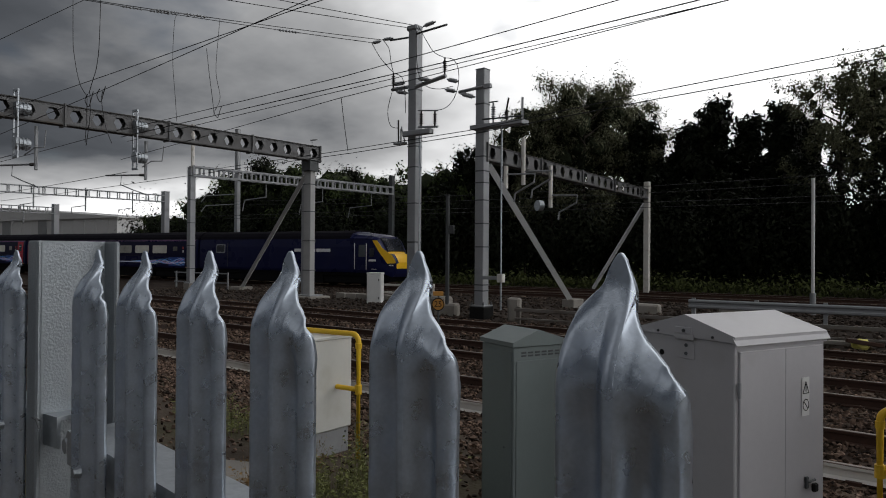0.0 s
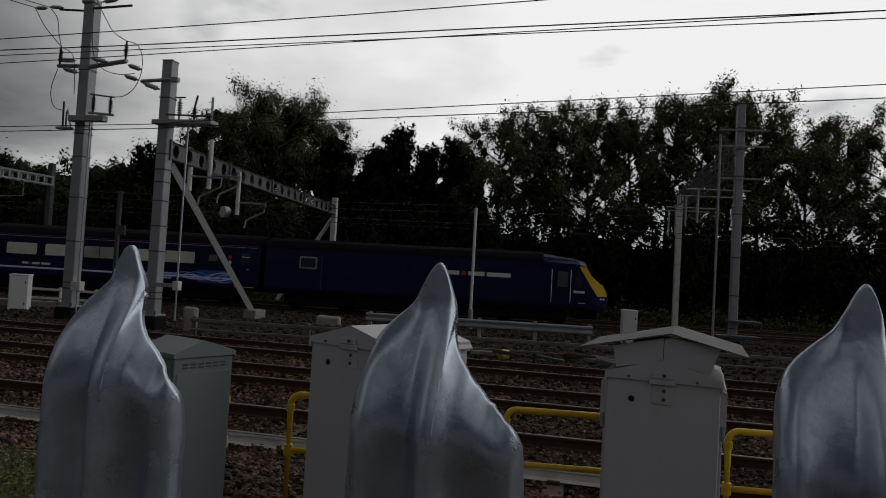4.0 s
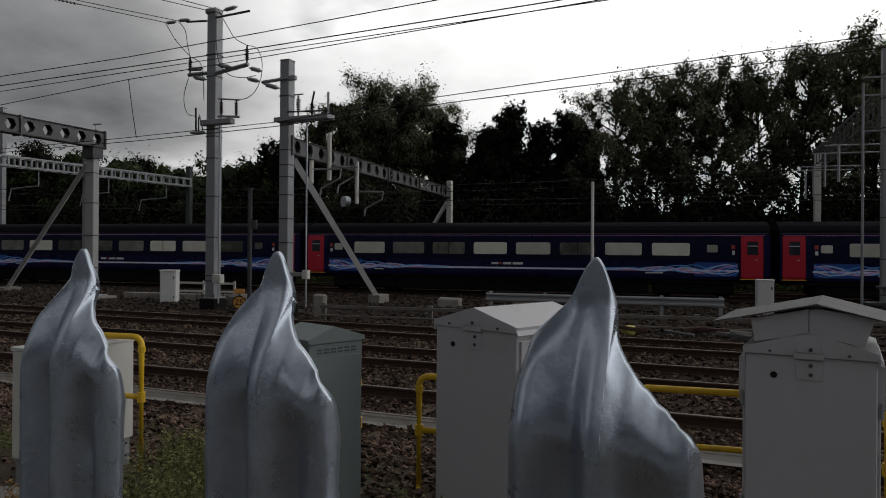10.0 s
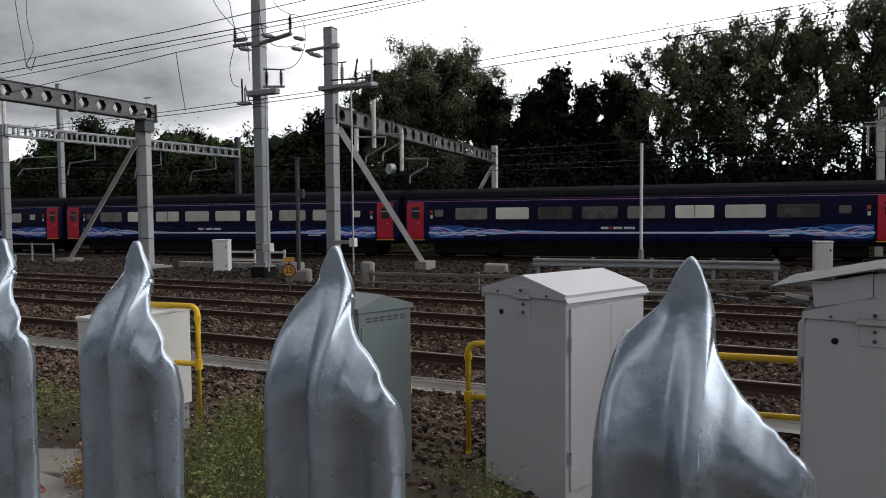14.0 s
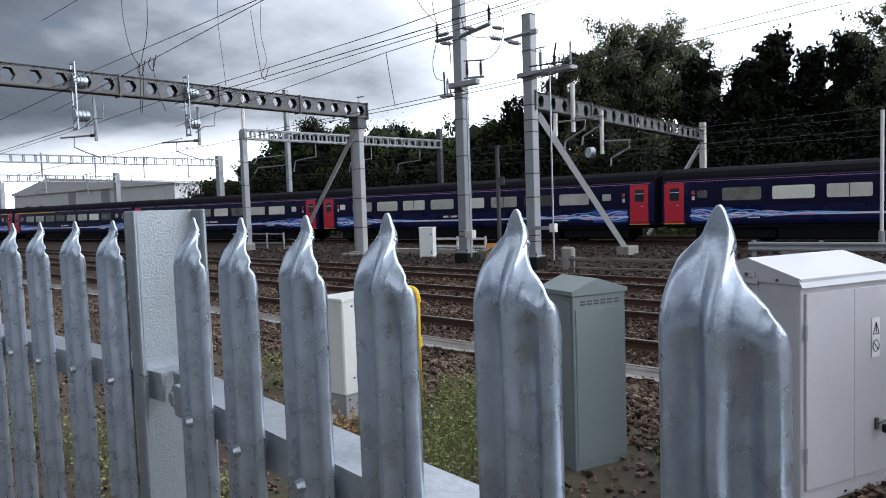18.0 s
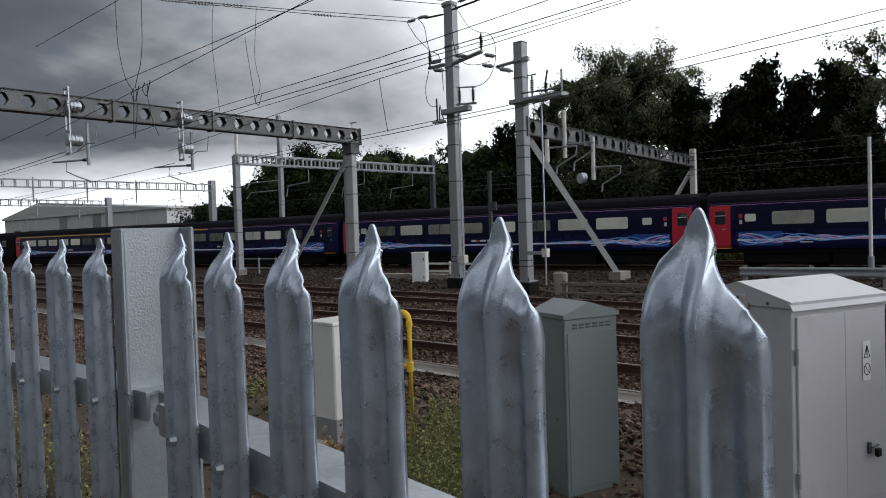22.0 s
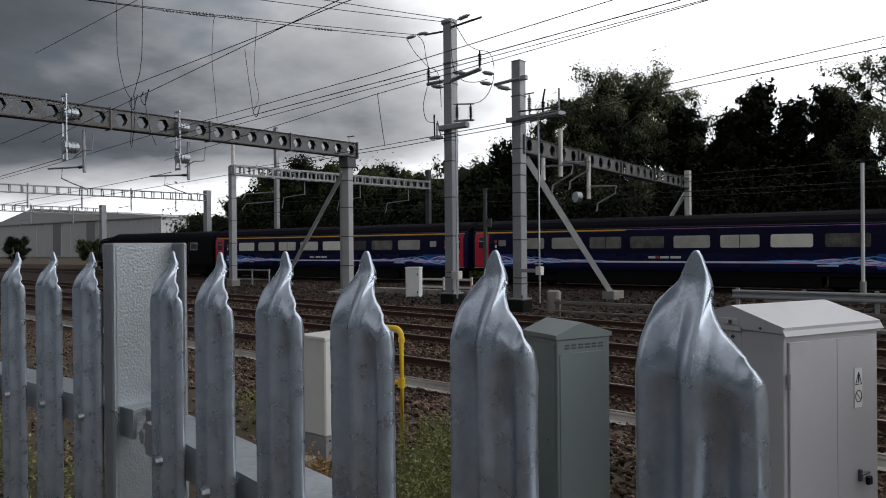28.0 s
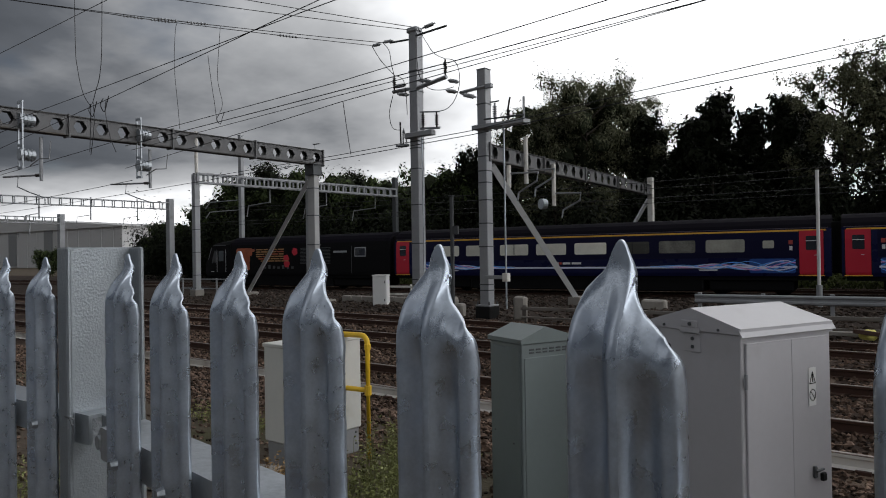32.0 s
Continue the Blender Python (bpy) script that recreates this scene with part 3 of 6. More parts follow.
def location_case(m, label, w=.69, d=.82, h=1.26, canopy=False, door_right=True):
    """A tall lineside equipment case with a gabled lid, hasp plate, vent hole and side door."""
    c = thing("equipment_cabinet", m, label, "cabinet", "pale lineside cabinets")
    part("body", boxm((0, 0, 0), (w, d, h), .006), CAB_WHITE, c)
    # gabled lid, ridge front to back, with a drip edge
    bm = bmesh.new()
    o = .012
    add_prism(bm, ((-o, h - .03), (-o, h + .035), (w / 2, h + .135), (w + o, h + .035), (w + o, h - .03), (w, h - .03), (w, h + .0), (0, h + .0), (0, h - .03)), -o, d + o)
    lid = part("lid", bm, CAB_WHITE, c)
    bm = bmesh.new()
    add_prism(bm, ((w + .004, h + .03), (w + .03, h - .012), (w + .027, h - .016), (w, h + .022)), -.02, d + .02)
    part("drip_edge", bm, CAB_WHITE, lid)
    for x in (w * .2, w * .8):
        bm = bmesh.new()
        add_rod(bm, (x, -.020, h + .018), (x, -o, h + .018), .008, 8)
        part("lid_screw", bm, STEEL_DARK, lid)
    bm = bmesh.new()
    add_box(bm, (w / 2 - .06, -.028, h + .02), (w / 2 + .06, -.013, h + .06), .003)
    add_box(bm, (w / 2 - .075, -.024, h - .015), (w / 2 + .075, -.013, h + .02), .003)
    part("hasp", bm, CAB_WHITE, c)
    plate = part("hasp_plate", boxm((w / 2 - .06, -.006, h - .13), (w / 2 + .07, 0, h - .02), .002), CAB_WHITE, c)
    for z in (h + .04, h - .05, h - .10):
        bm = bmesh.new()
        add_rod(bm, (w / 2 + .01, -.036 if z > h else -.012, z), (w / 2 + .01, -.004, z), .011, 8)
        part("hasp_bolt", bm, STEEL_DARK, c)
    # black disc set where the opening is dark with shade
    bm = bmesh.new()
    add_rod(bm, (w * .23, -.004, h - .115), (w * .23, .01, h - .115), .018, 14)
    part("vent_hole", bm, BLACK, c)
    sides = ((w, 1),) if door_right else ((w, 1), (0, -1))
    for x, s in sides:
        bm = boxm((min(x, x + s * .016), .03, .10), (max(x, x + s * .016), d * .52, h - .05), .003)
        door = part("door", bm, CAB_WHITE, c)
        bm = boxm((min(x, x + s * .014), d * .525, .10), (max(x, x + s * .014), d - .03, h - .05), .003)
        part("door", bm, CAB_WHITE, c)
        for z in (h - .22, .35):
            bm = bmesh.new()
            add_rod(bm, (x + s * .02, .018, z - .085), (x + s * .02, .018, z), .010, 8)
            part("hinge", bm, GALV_DULL, door)
        bm = bmesh.new()
        add_box(bm, (min(x + s * .015, x + s * .03), d * .74, .36), (max(x + s * .015, x + s * .03), d * .77, .43), .003)
        add_rod(bm, (x + s * .03, d * .755, .40), (x + s * .03, d * .84, .405), .008, 8)
        part("handle", bm, STEEL_DARK, door)
        part("padlock", boxm((min(x + s * .03, x + s * .055), d * .79, .34), (max(x + s * .03, x + s * .055), d * .84, .39), .006), BLACK, door)
        if s > 0 and not canopy:
            st = part("warning_label", boxm((x + .0165, d * .705, h - .465), (x + .0185, d * .79, h - .235)), WHITE, door, "white hazard label with black signs")
            bm = bmesh.new()
            # a triangle sign and a barred circle
            yc, zc, X = d * .7475, h - .295, x + .0195
            for (a, b) in (((yc - .027, zc - .035), (yc + .027, zc - .035)), ((yc + .027, zc - .035), (yc, zc + .035)), ((yc, zc + .035), (yc - .027, zc - .035))):
                add_rod(bm, (X, *a), (X, *b), .0024, 4)
            add_rod(bm, (X, yc, zc - .025), (X, yc, zc + .02), .003, 4)
            zc = h - .40
            pts = [(X, yc + .028 * math.cos(a), zc + .034 * math.sin(a)) for a in np.linspace(0, 2 * math.pi, 15)]
            for a, b in zip(pts, pts[1:]):
                add_rod(bm, a, b, .0024, 4)
            add_rod(bm, (X, yc - .02, zc + .024), (X, yc + .02, zc - .024), .0024, 4)
            part("sign_print", bm, BLACK, st)
    part("plinth", boxm((.02, .02, -.12), (w - .02, d - .02, .0)), CONCRETE, c)
    if canopy:
        cv = part("canopy_support", boxm((w * .2, .12, h + .06), (w * .8, d - .1, h + .22), .004), CAB_WHITE, c)
        bm = bmesh.new()
        z0, z1 = h + .175, h + .285
        add_prism(bm, ((-.17, z0 - .01), (w * .56, z1), (w + .14, z0 + .01), (w + .14, z0 + .016), (w * .56, z1 + .007), (-.17, z0 - .004)), -.05, d + .06)
        part("canopy_roof", bm, CANOPY_GREY, c, "dull grey sheet-metal roof")
        bm = bmesh.new()
        add_prism(bm, ((.05, h + .065), (w * .497, h + .125), (w * .497, z1 - .025), (.03, z0 + .015)), -.012, -.004)
        add_prism(bm, ((w * .503, h + .125), (w - .06, h + .070), (w - .01, z0 + .05), (w * .56, z1 - .02), (w * .503, z1 - .03)), -.012, -.004)
        part("canopy_gable", bm, CAB_WHITE, c)
        for x in (0, w):
            bm = bmesh.new()
            s = 1 if x else -1
            add_prism(bm, ((x, h - .02), (x + s * .035, h - .03), (x + s * .035, h - .25), (x + s * .02, h - .26), (x, h - .24)), .02, d - .02)
            part("side_flap", bm, CAB_WHITE, c)
    return c


location_case(pose(-1.12, 4.10, .0, 0, 0, -29.5), "tall pale grey metal equipment cabinet with gabled lid and hazard label")
location_case(pose(.77, 3.93, .02, 0, 0, -15), "pale grey equipment cabinet with an extra sheet-metal canopy roof", w=.64, h=1.17, canopy=True, door_right=False)


def grey_case():
    w, d, h = .36, .43, 1.155
    c = thing("equipment_cabinet", pose(-2.12, 3.758, 0, 0, 0, -27.8), "grey-green painted metal equipment cabinet with sloped lid", "cabinet")
    part("body", boxm((0, 0, -.1), (w, d, h), .005), CAB_GREY, c)
    bm = bmesh.new()
    o = .012
    add_prism(bm, ((-o, h + .002), (-o, h + .03), (d * .45, h + .105), (d + o, h + .03), (d + o, h + .002)), -o, w + o, "x")
    lid = part("lid", bm, CAB_GREY, c)
    # dark louvre colour stands for the shade inside the slots
    bm = bmesh.new()
    for i in range(6):
        for z in (h - .045, h - .065):
            add_box(bm, (w - .001, .06 + i * .055, z), (w + .004, .10 + i * .055, z + .011), .002)
    part("vent_louvres", bm, STEEL_DARK, c)
    part("door", boxm((w, .02, .05), (w + .006, d - .02, h - .09), .002), CAB_GREY, c)
    part("door", boxm((.02, -.006, .05), (w - .02, 0, h - .03), .002), CAB_GREY, c)
    for x, z in ((.06, .55), (.27, .5)):
        bm = bmesh.new()
        add_rod(bm, (x, -.011, z), (x, -.005, z), .006, 8)
        part("lock_screw", bm, STEEL_DARK, c)
    return c


grey_case()


def white_case():
    w, d, h = .34, .80, .80
    c = thing("battery_box", pose(-4.19, 3.62, .06, 0, 0, -6), "cream white plastic trackside box on a low galvanised stand", "box")
    part("body", boxm((0, 0, .16), (w, d, .16 + h), .012), CAB_CREAM, c)
    part("lid", boxm((-.008, -.008, .16 + h - .02), (w + .008, d + .008, .16 + h + .012), .006), CAB_CREAM, c)
    part("stand", boxm((.02, .02, -.06), (w - .02, d - .02, .158), .004), GALV_DULL, c)
    for x, y, z in ((w - .021, .06, .12), (w - .021, .06, .02), (w - .021, d - .06, .12), (w - .021, d - .06, .02), (w - .001, .10, .9), (w - .001, .10, .3)):
        bm = bmesh.new()
        add_rod(bm, (x, y, z), (x + .008, y, z), .010, 8)
        part("bolt", bm, STEEL_DARK, c)
    return c


white_case()


def handrail(points_x, y, z0, z1, label, m=None):
    """A yellow tubular handrail: end posts, top rail with bent corners, mid rail and clamps."""
    t = thing("handrail", m or pose(0, y, z0), label, "handrail", "yellow handrails")
    x0, x1 = points_x
    h = z1 - z0
    r = .024
    bm = bmesh.new()
    b = .07
    arc = lambda cx, s: [(cx + s * b * (1 - math.cos(a)), 0, h - b + b * math.sin(a)) for a in np.linspace(0, math.pi / 2, 6)]
    add_tube(bm, [(x0, 0, -.1)] + arc(x0, 1) + arc(x1, -1)[::-1] + [(x1, 0, -.1)], r, 10)
    part("frame_tube", bm, YELLOW, t, smooth=True)
    bm = bmesh.new()
    add_rod(bm, (x0, 0, h * .55), (x1, 0, h * .55), r * .92, 10)
    part("mid_rail", bm, YELLOW, t, smooth=True)
    for x in (x0, x1):
        for za, zb, k in ((h * .55 - .04, h * .55 + .04, 1.3), (h - b - .05, h - b - .005, 1.22)):
            bm = bmesh.new()
            add_rod(bm, (x, 0, za), (x, 0, zb), r * k, 10)
            part("clamp", bm, YELLOW, t)
    return t


handrail((-4.25, -3.55), 4.2, .02, 1.06, "yellow tubular handrail beside the cream trackside box")
handrail((-2.35, -1.87), 4.55, -.05, .84, "yellow tubular handrail behind the grey-green cabinet")
handrail((-1.365, -.35), 4.50, -.05, .83, "yellow tubular handrail behind the tall cabinet")
handrail((.18, 1.35), 4.72, -.06, .80, "yellow tubular handrail between the two pale cabinets")
handrail((1.68, 2.9), 4.55, -.06, .80, "yellow tubular handrail beside the canopied cabinet")

# ---- overhead line masts and gantries ----


def bands(parent, a, zs, mat=None):
    """Clamp bands round a square mast."""
    base = None
    for z in zs:
        if base is None:
            bm = bmesh.new()
            r = a / 2 + .012
            for lo, hi in (((-r, -r, -.02), (r, -a / 2, .02)), ((-r, a / 2, -.02), (r, r, .02)), ((-r, -a / 2, -.02), (-a / 2, a / 2, .02)), ((a / 2, -a / 2, -.02), (r, a / 2, .02))):
                add_box(bm, lo, hi)
            base = part("clamp_band", bm, STEEL_DARK, parent, at=Matrix.Translation((0, 0, z)))
        else:
            clone(base, Matrix.Translation((0, 0, z)), parent)


def insulator(name, parent, a, b, r=.07, n=6, mat=None):
    """A ribbed insulator between two points."""
    bm = bmesh.new()
    a, b = Vector(a), Vector(b)
    prof = [(0, r * .4), (.10, r * .4)]
    for i in range(n):
        c = .15 + .70 * (i + .5) / n
        w = .70 / n
        prof += [(c - w * .38, r * .45), (c - w * .1, r), (c + w * .12, r * .85), (c + w * .38, r * .45)]
    prof += [(.9, r * .4), (1, r * .4)]
    q = (b - a).to_track_quat("Z", "Y").to_matrix()
    rings = [[bm.verts.new(a.lerp(b, k) + q @ Vector((rr * math.cos(j * .785), rr * math.sin(j * .785), 0))) for j in range(8)] for k, rr in prof]
    for u, v in zip(rings, rings[1:]):
        for j in range(8):
            bm.faces.new((u[j], u[(j + 1) % 8], v[(j + 1) % 8], v[j]))
    bm.faces.new(rings[0][::-1])
    bm.faces.new(rings[-1])
    return part(name, bm, mat or CERAMIC, parent)


def square_mast(x, y, top, a, label, group="overhead line masts", rz=ANGLE, ground=-.42, black_base=True):
    m = thing("overhead_line_mast", pose(x, y, ground, 0, 0, rz), label, "mast", group)
    h = top - ground
    part("shaft", boxm((-a / 2, -a / 2, .25), (a / 2, a / 2, h), .02), GALV_DULL, m)
    part("cap", boxm((-a / 2 - .01, -a / 2 - .01, h), (a / 2 + .01, a / 2 + .01, h + .03), .008), GALV_DULL, m)
    part("base_plate", boxm((-a * .8, -a * .8, .36), (a * .8, a * .8, .41), .008), GALV_DULL, m)
    part("foundation", boxm((-a * .85, -a * .85, -.3), (a * .85, a * .85, .36), .03), BLACK if black_base else CONCRETE, m)
    bolt = None
    for sx in (-1, 1):
        for sy in (-1, 1):
            bm = bmesh.new()
            add_rod(bm, (0, 0, 0), (0, 0, .12), .025, 6)
            part("anchor_bolt", bm, STEEL_DARK, m, at=Matrix.Translation((sx * a * .66, sy * a * .66, .40)))
    return m


def cellular_beam(L, d, bay, hole, flange=.3):
    """A twin-webbed steel beam along +x with six-sided holes; top at z = 0."""
    bm = bmesh.new()
    t = .02
    add_box(bm, (0, -flange * .62, -t * 1.6), (L, flange * .62, 0), mi=1)
    add_box(bm, (0, -flange * .62, -d), (L, flange * .62, -d + t * 2.2), mi=1)
    n = int(L / bay)
    z0, z1, zc = -d + t, -t, -d / 2
    for i in range(n):
        x0, x1 = i * L / n, (i + 1) * L / n
        xc = (x0 + x1) / 2
        outer = [(x0, zc), (x0, z1), (x1, z1), (x1, zc), (x1, z0), (x0, z0)]
        r = hole / 2
        inner = [(xc - r, zc), (xc - r * .5, zc + r * .9), (xc + r * .5, zc + r * .9), (xc + r, zc), (xc + r * .5, zc - r * .9), (xc - r * .5, zc - r * .9)]
        for yc in (-flange * .44, flange * .44):
            f = [[bm.verts.new((px, yc + s, pz)) for px, pz in q] for q in (outer, inner) for s in (-t / 2, t / 2)]
            o0, o1, i0, i1 = f
            for k in range(6):
                j = (k + 1) % 6
                bm.faces.new((o0[k], o0[j], i0[j], i0[k]))
                bm.faces.new((o1[j], o1[k], i1[k], i1[j]))
                bm.faces.new((i0[k], i0[j], i1[j], i1[k]))
        if i % 5 == 0:
            add_box(bm, (x0 - .03, -flange * .62 - .03, -d - .05), (x0 + .03, flange * .62 + .03, .04))
    bmesh.ops.recalc_face_normals(bm, faces=bm.faces)
    return bm


def pull_off(parent, at, reach=2.6):
    """A drop tube with a registration arm and steady arm."""
    x, y, z = at
    bm = bmesh.new()
    add_rod(bm, (x, y, z), (x, y, z - 1.5), .06, 8)
    part("drop_tube", bm, GALV_DULL, parent)
    bm = bmesh.new()
    add_rod(bm, (x, y, z - 1.3), (x - reach, y, z - 1.18), .035, 8)
    part("registration_arm", bm, GALV_DULL, parent)
    bm = bmesh.new()
    add_tube(bm, [(x - reach * .6, y, z - 1.22), (x - reach * .62, y, z - 1.6), (x - reach * .3, y, z - 1.85), (x + .2, y, z - 2.1), (x + .22, y, z - 2.3)], .022, 6)
    part("steady_arm", bm, GALV_DULL, parent)
    insulator("insulator", parent, (x, y, z - 1.3), (x - .45, y, z - 1.28), .06, 5, CERAMIC)


def balance_weights(parent, at):
    """Spring tensioning drums on a hanging frame."""
    x, y, z = at
    bm = bmesh.new()
    for s in (-.13, .13):
        add_box(bm, (x + s - .025, y - .025, z - 1.55), (x + s + .025, y + .025, z + .75), .004)
    for k in (z + .7, z - .1, z - .75, z - 1.5):
        add_box(bm, (x - .16, y - .03, k - .04), (x + .16, y + .03, k + .04), .004)
    part("hanging_frame", bm, GALV, parent)
    for k in (.12, -1.05):
        bm = bmesh.new()
        add_rod(bm, (x - .02, y - .05, z + k), (x + .02, y + .42, z + k), .18, 18)
        for q in (-.04, .08, .20, .32):
            add_rod(bm, (x - .005, y + q, z + k), (x + .005, y + q + .045, z + k), .215, 18)
        part("tension_drum", bm, GALV, parent, smooth=False)
    bm = bmesh.new()
    add_tube(bm, [(x, y + .3, z - 1.4), (x + .5, y + .35, z - 1.2), (x + 1.2, y + .3, z - 1.25), (x + 1.3, y + .3, z - .7)], .02, 6)
    part("linkage", bm, GALV_DULL, parent)


def gantry_near():
    """Portal over the near tracks: heavy white post, cellular beam towards the viewer, raking strut."""
    g = thing("overhead_line_gantry", pose(-22.6, 24.05, 0), "galvanised gantry with a cellular beam over the near tracks", "gantry", "overhead line gantries")
    part("post", boxm((-.22, -.17, -.35), (.22, .17, 5.62), .02), POST_GREY, g, "pale grey box post")
    part("foundation", boxm((-.75, -.7, -.55), (.75, .7, -.33), .03), CONCRETE, g)
    part("base_plate", boxm((-.5, -.45, -.33), (.5, .45, -.27), .01), GALV_DULL, g)
    part("head_box", boxm((-.26, -.3, 5.63), (.30, .3, 6.12), .01), STEEL_DARK, g)
    ang = 180 + math.degrees(math.atan2(1, .118))
    beam = part("cellular_beam", cellular_beam(21.0, .72, .77, .46, .34), (BEAM_STEEL, FLANGE_STEEL), g)
    beam.matrix_basis = pose(.07, .47, 6.85, 0, 0, ang)
    bm = bmesh.new()
    add_box(bm, (-.25, -.3, 6.125), (.35, .45, 6.15))
    part("seat_plate", bm, STEEL_DARK, g)
    bm = bmesh.new()
    add_rod(bm, (-.35, .1, 5.45), (-7.9, 2.9, -.35), .13, 4)
    part("raking_strut", bm, STRUT_STEEL, g)
    part("strut_foot", boxm((-8.4, 2.4, -.6), (-7.5, 3.4, -.25), .03), CONCRETE, g)
    part("rear_post", boxm((-1.0, .5, -.4), (-.72, .78, 6.0), .01), GALV_DULL, g)
    bands(g, .44, (0.9, 2.3, 3.7, 5.0))
    e = Vector((-.118, -1, 0)).normalized()
    for d in (9.65, 13.7, 17.6):
        p = Vector((.12, .9, 6.35)) + e * d
        balance_weights(g, (p.x + .25, p.y, p.z))
    for d in (9.0, 12.9, 16.9):
        p = Vector((.12, .9, 6.0)) + e * d
        pull_off(g, (p.x - .1, p.y, p.z))
    bm = bmesh.new()
    add_box(bm, (-.1, .0, 6.85), (.2, .3, 6.89), .005)
    add_rod(bm, (.0, .15, 6.89), (.0, .15, 7.15), .012, 6)
    add_box(bm, (-.1, .1, 7.13), (.32, .2, 7.17), .003)
    part("beam_end_fitting", bm, GALV_DULL, g)
    return g


gantry_near()

# the taller feeder mast with its cross arms and switch gear
m1 = square_mast(-14.85, 21.6, 10.55, .40, "tall square galvanised mast carrying feeder wires and insulators")
bands(m1, .40, (1.0, 1.2, 2.6, 4.1, 5.5, 6.3, 6.55, 8.5, 9.3))


def arm(name, parent, a, b, w, mat=None):
    """A square arm between two points."""
    bm = bmesh.new()
    add_rod(bm, a, b, w, 4)
    return part(name, bm, mat or GALV_DULL, parent)


arm("top_arm", m1, (.2, -.2, 10.62), (1.70, -.2, 10.68), .045, STEEL_DARK)
arm("top_arm", m1, (-.2, -.2, 10.55), (-1.15, -.2, 10.62), .04, STEEL_DARK)
arm("cross_arm", m1, (.2, -.2, 8.58), (1.70, -.25, 8.76), .085)
arm("cross_arm", m1, (-.2, -.2, 8.62), (-1.0, -.25, 8.62), .075)
arm("switch_bar", m1, (.42, -.3, 7.62), (1.38, -.3, 7.50), .03)
arm("switch_bar", m1, (.42, -.3, 6.98), (1.38, -.3, 6.90), .045)
part("switch_platform", boxm((-.26, -.48, 6.66), (1.12, -.22, 6.86), .02), GALV_DULL, m1)
part("blade_platform", boxm((-.78, -.4, 6.40), (-.2, -.22, 6.48), .01), GALV_DULL, m1)
arm("switch_blade", m1, (-.58, -.3, 6.45), (-.60, -.3, 7.36), .045, CERAMIC)
arm("switch_blade", m1, (-.46, -.3, 6.45), (-.46, -.3, 7.02), .035, STEEL_DARK)
arm("switch_blade", m1, (-.26, -.3, 6.5), (-.44, -.3, 7.1), .03, GALV_DULL)
for a, b, r, mt in (((-2.15, -.2, 10.70), (-1.65, -.2, 10.68), .07, GALV_DULL), ((-1.55, -.2, 10.72), (-1.0, -.2, 10.68), .07, GALV_DULL), ((.55, -.2, 10.84), (1.15, -.2, 10.90), .08, GALV_DULL), ((-.92, -.25, 8.66), (-.92, -.25, 9.26), .085, None), ((-.88, -.3, 8.80), (-.28, -.3, 8.78), .085, GALV_DULL), ((-.72, -.3, 8.50), (-.12, -.3, 8.36), .085, GALV_DULL),
                 ((1.64, -.25, 8.82), (1.64, -.25, 9.42), .085, None), ((.38, -.3, 8.84), (.98, -.3, 8.72), .085, GALV_DULL), ((1.76, -.25, 8.62), (2.28, -.25, 8.46), .085, GALV_DULL), ((.57, -.3, 6.98), (.57, -.3, 7.58), .085, None), ((1.23, -.3, 6.92), (1.23, -.3, 7.50), .085, None)):
    insulator("insulator", m1, a, b, r, 6, mt)
part("feeder_clamp", boxm((-.28, -.26, 10.80), (.24, .12, 11.0), .05), GALV_DULL, m1)


def smooth_line(pts, n=6):
    """A smooth line through points."""
    c = [Vector(p) for p in pts]
    out = []
    for i in range(len(c) - 1):
        p0, p1, p2, p3 = c[max(i - 1, 0)], c[i], c[i + 1], c[min(i + 2, len(c) - 1)]
        for k in range(n):
            u = k / n
            out.append(.5 * ((2 * p1) + (p2 - p0) * u + (2 * p0 - 5 * p1 + 4 * p2 - p3) * u * u + (3 * p1 - p0 - 3 * p2 + p3) * u ** 3))
    return out + [c[-1]]


for pts in ([(-2.15, -.2, 10.68), (-1.7, -.22, 10.05), (-1.25, -.25, 9.6), (-.92, -.25, 9.28)], [(-1.55, -.2, 10.70), (-1.2, -.22, 10.3), (-1.05, -.25, 9.7), (-.92, -.25, 9.28)], [(.3, -.2, 10.9), (.75, -.2, 10.2), (1.1, -.22, 9.75), (1.64, -.25, 9.44)], [(1.64, -.25, 9.44), (2.05, -.27, 9.3), (2.28, -.27, 8.9), (2.28, -.27, 8.3), (2.05, -.28, 7.8), (1.7, -.3, 7.55), (1.3, -.3, 7.52)],
            [(-.98, -.27, 8.5), (-1.15, -.3, 7.9), (-1.12, -.3, 7.45), (-.95, -.3, 7.15), (-.6, -.3, 7.05)], [(.3, -.3, 10.7), (.36, -.35, 9.6), (.5, -.35, 8.9), (.9, -.35, 8.45), (1.5, -.35, 8.28), (2.1, -.35, 8.3)], [(-.9, -.3, 9.26), (-.4, -.33, 9.0), (-.25, -.33, 8.4), (-.2, -.33, 7.6)]):
    bm = bmesh.new()
    add_tube(bm, smooth_line(pts), .014, 5)
    part("jumper_wire", bm, WIRE, m1)
bm = bmesh.new()
add_rod(bm, (.42, -.2, .2), (.42, -.2, 6.7), .03, 8)
part("operating_rod", bm, GALV, m1)
part("drive_box", boxm((.25, -.35, .95), (.6, -.1, 1.25), .01), WHITE_PAINT, m1)

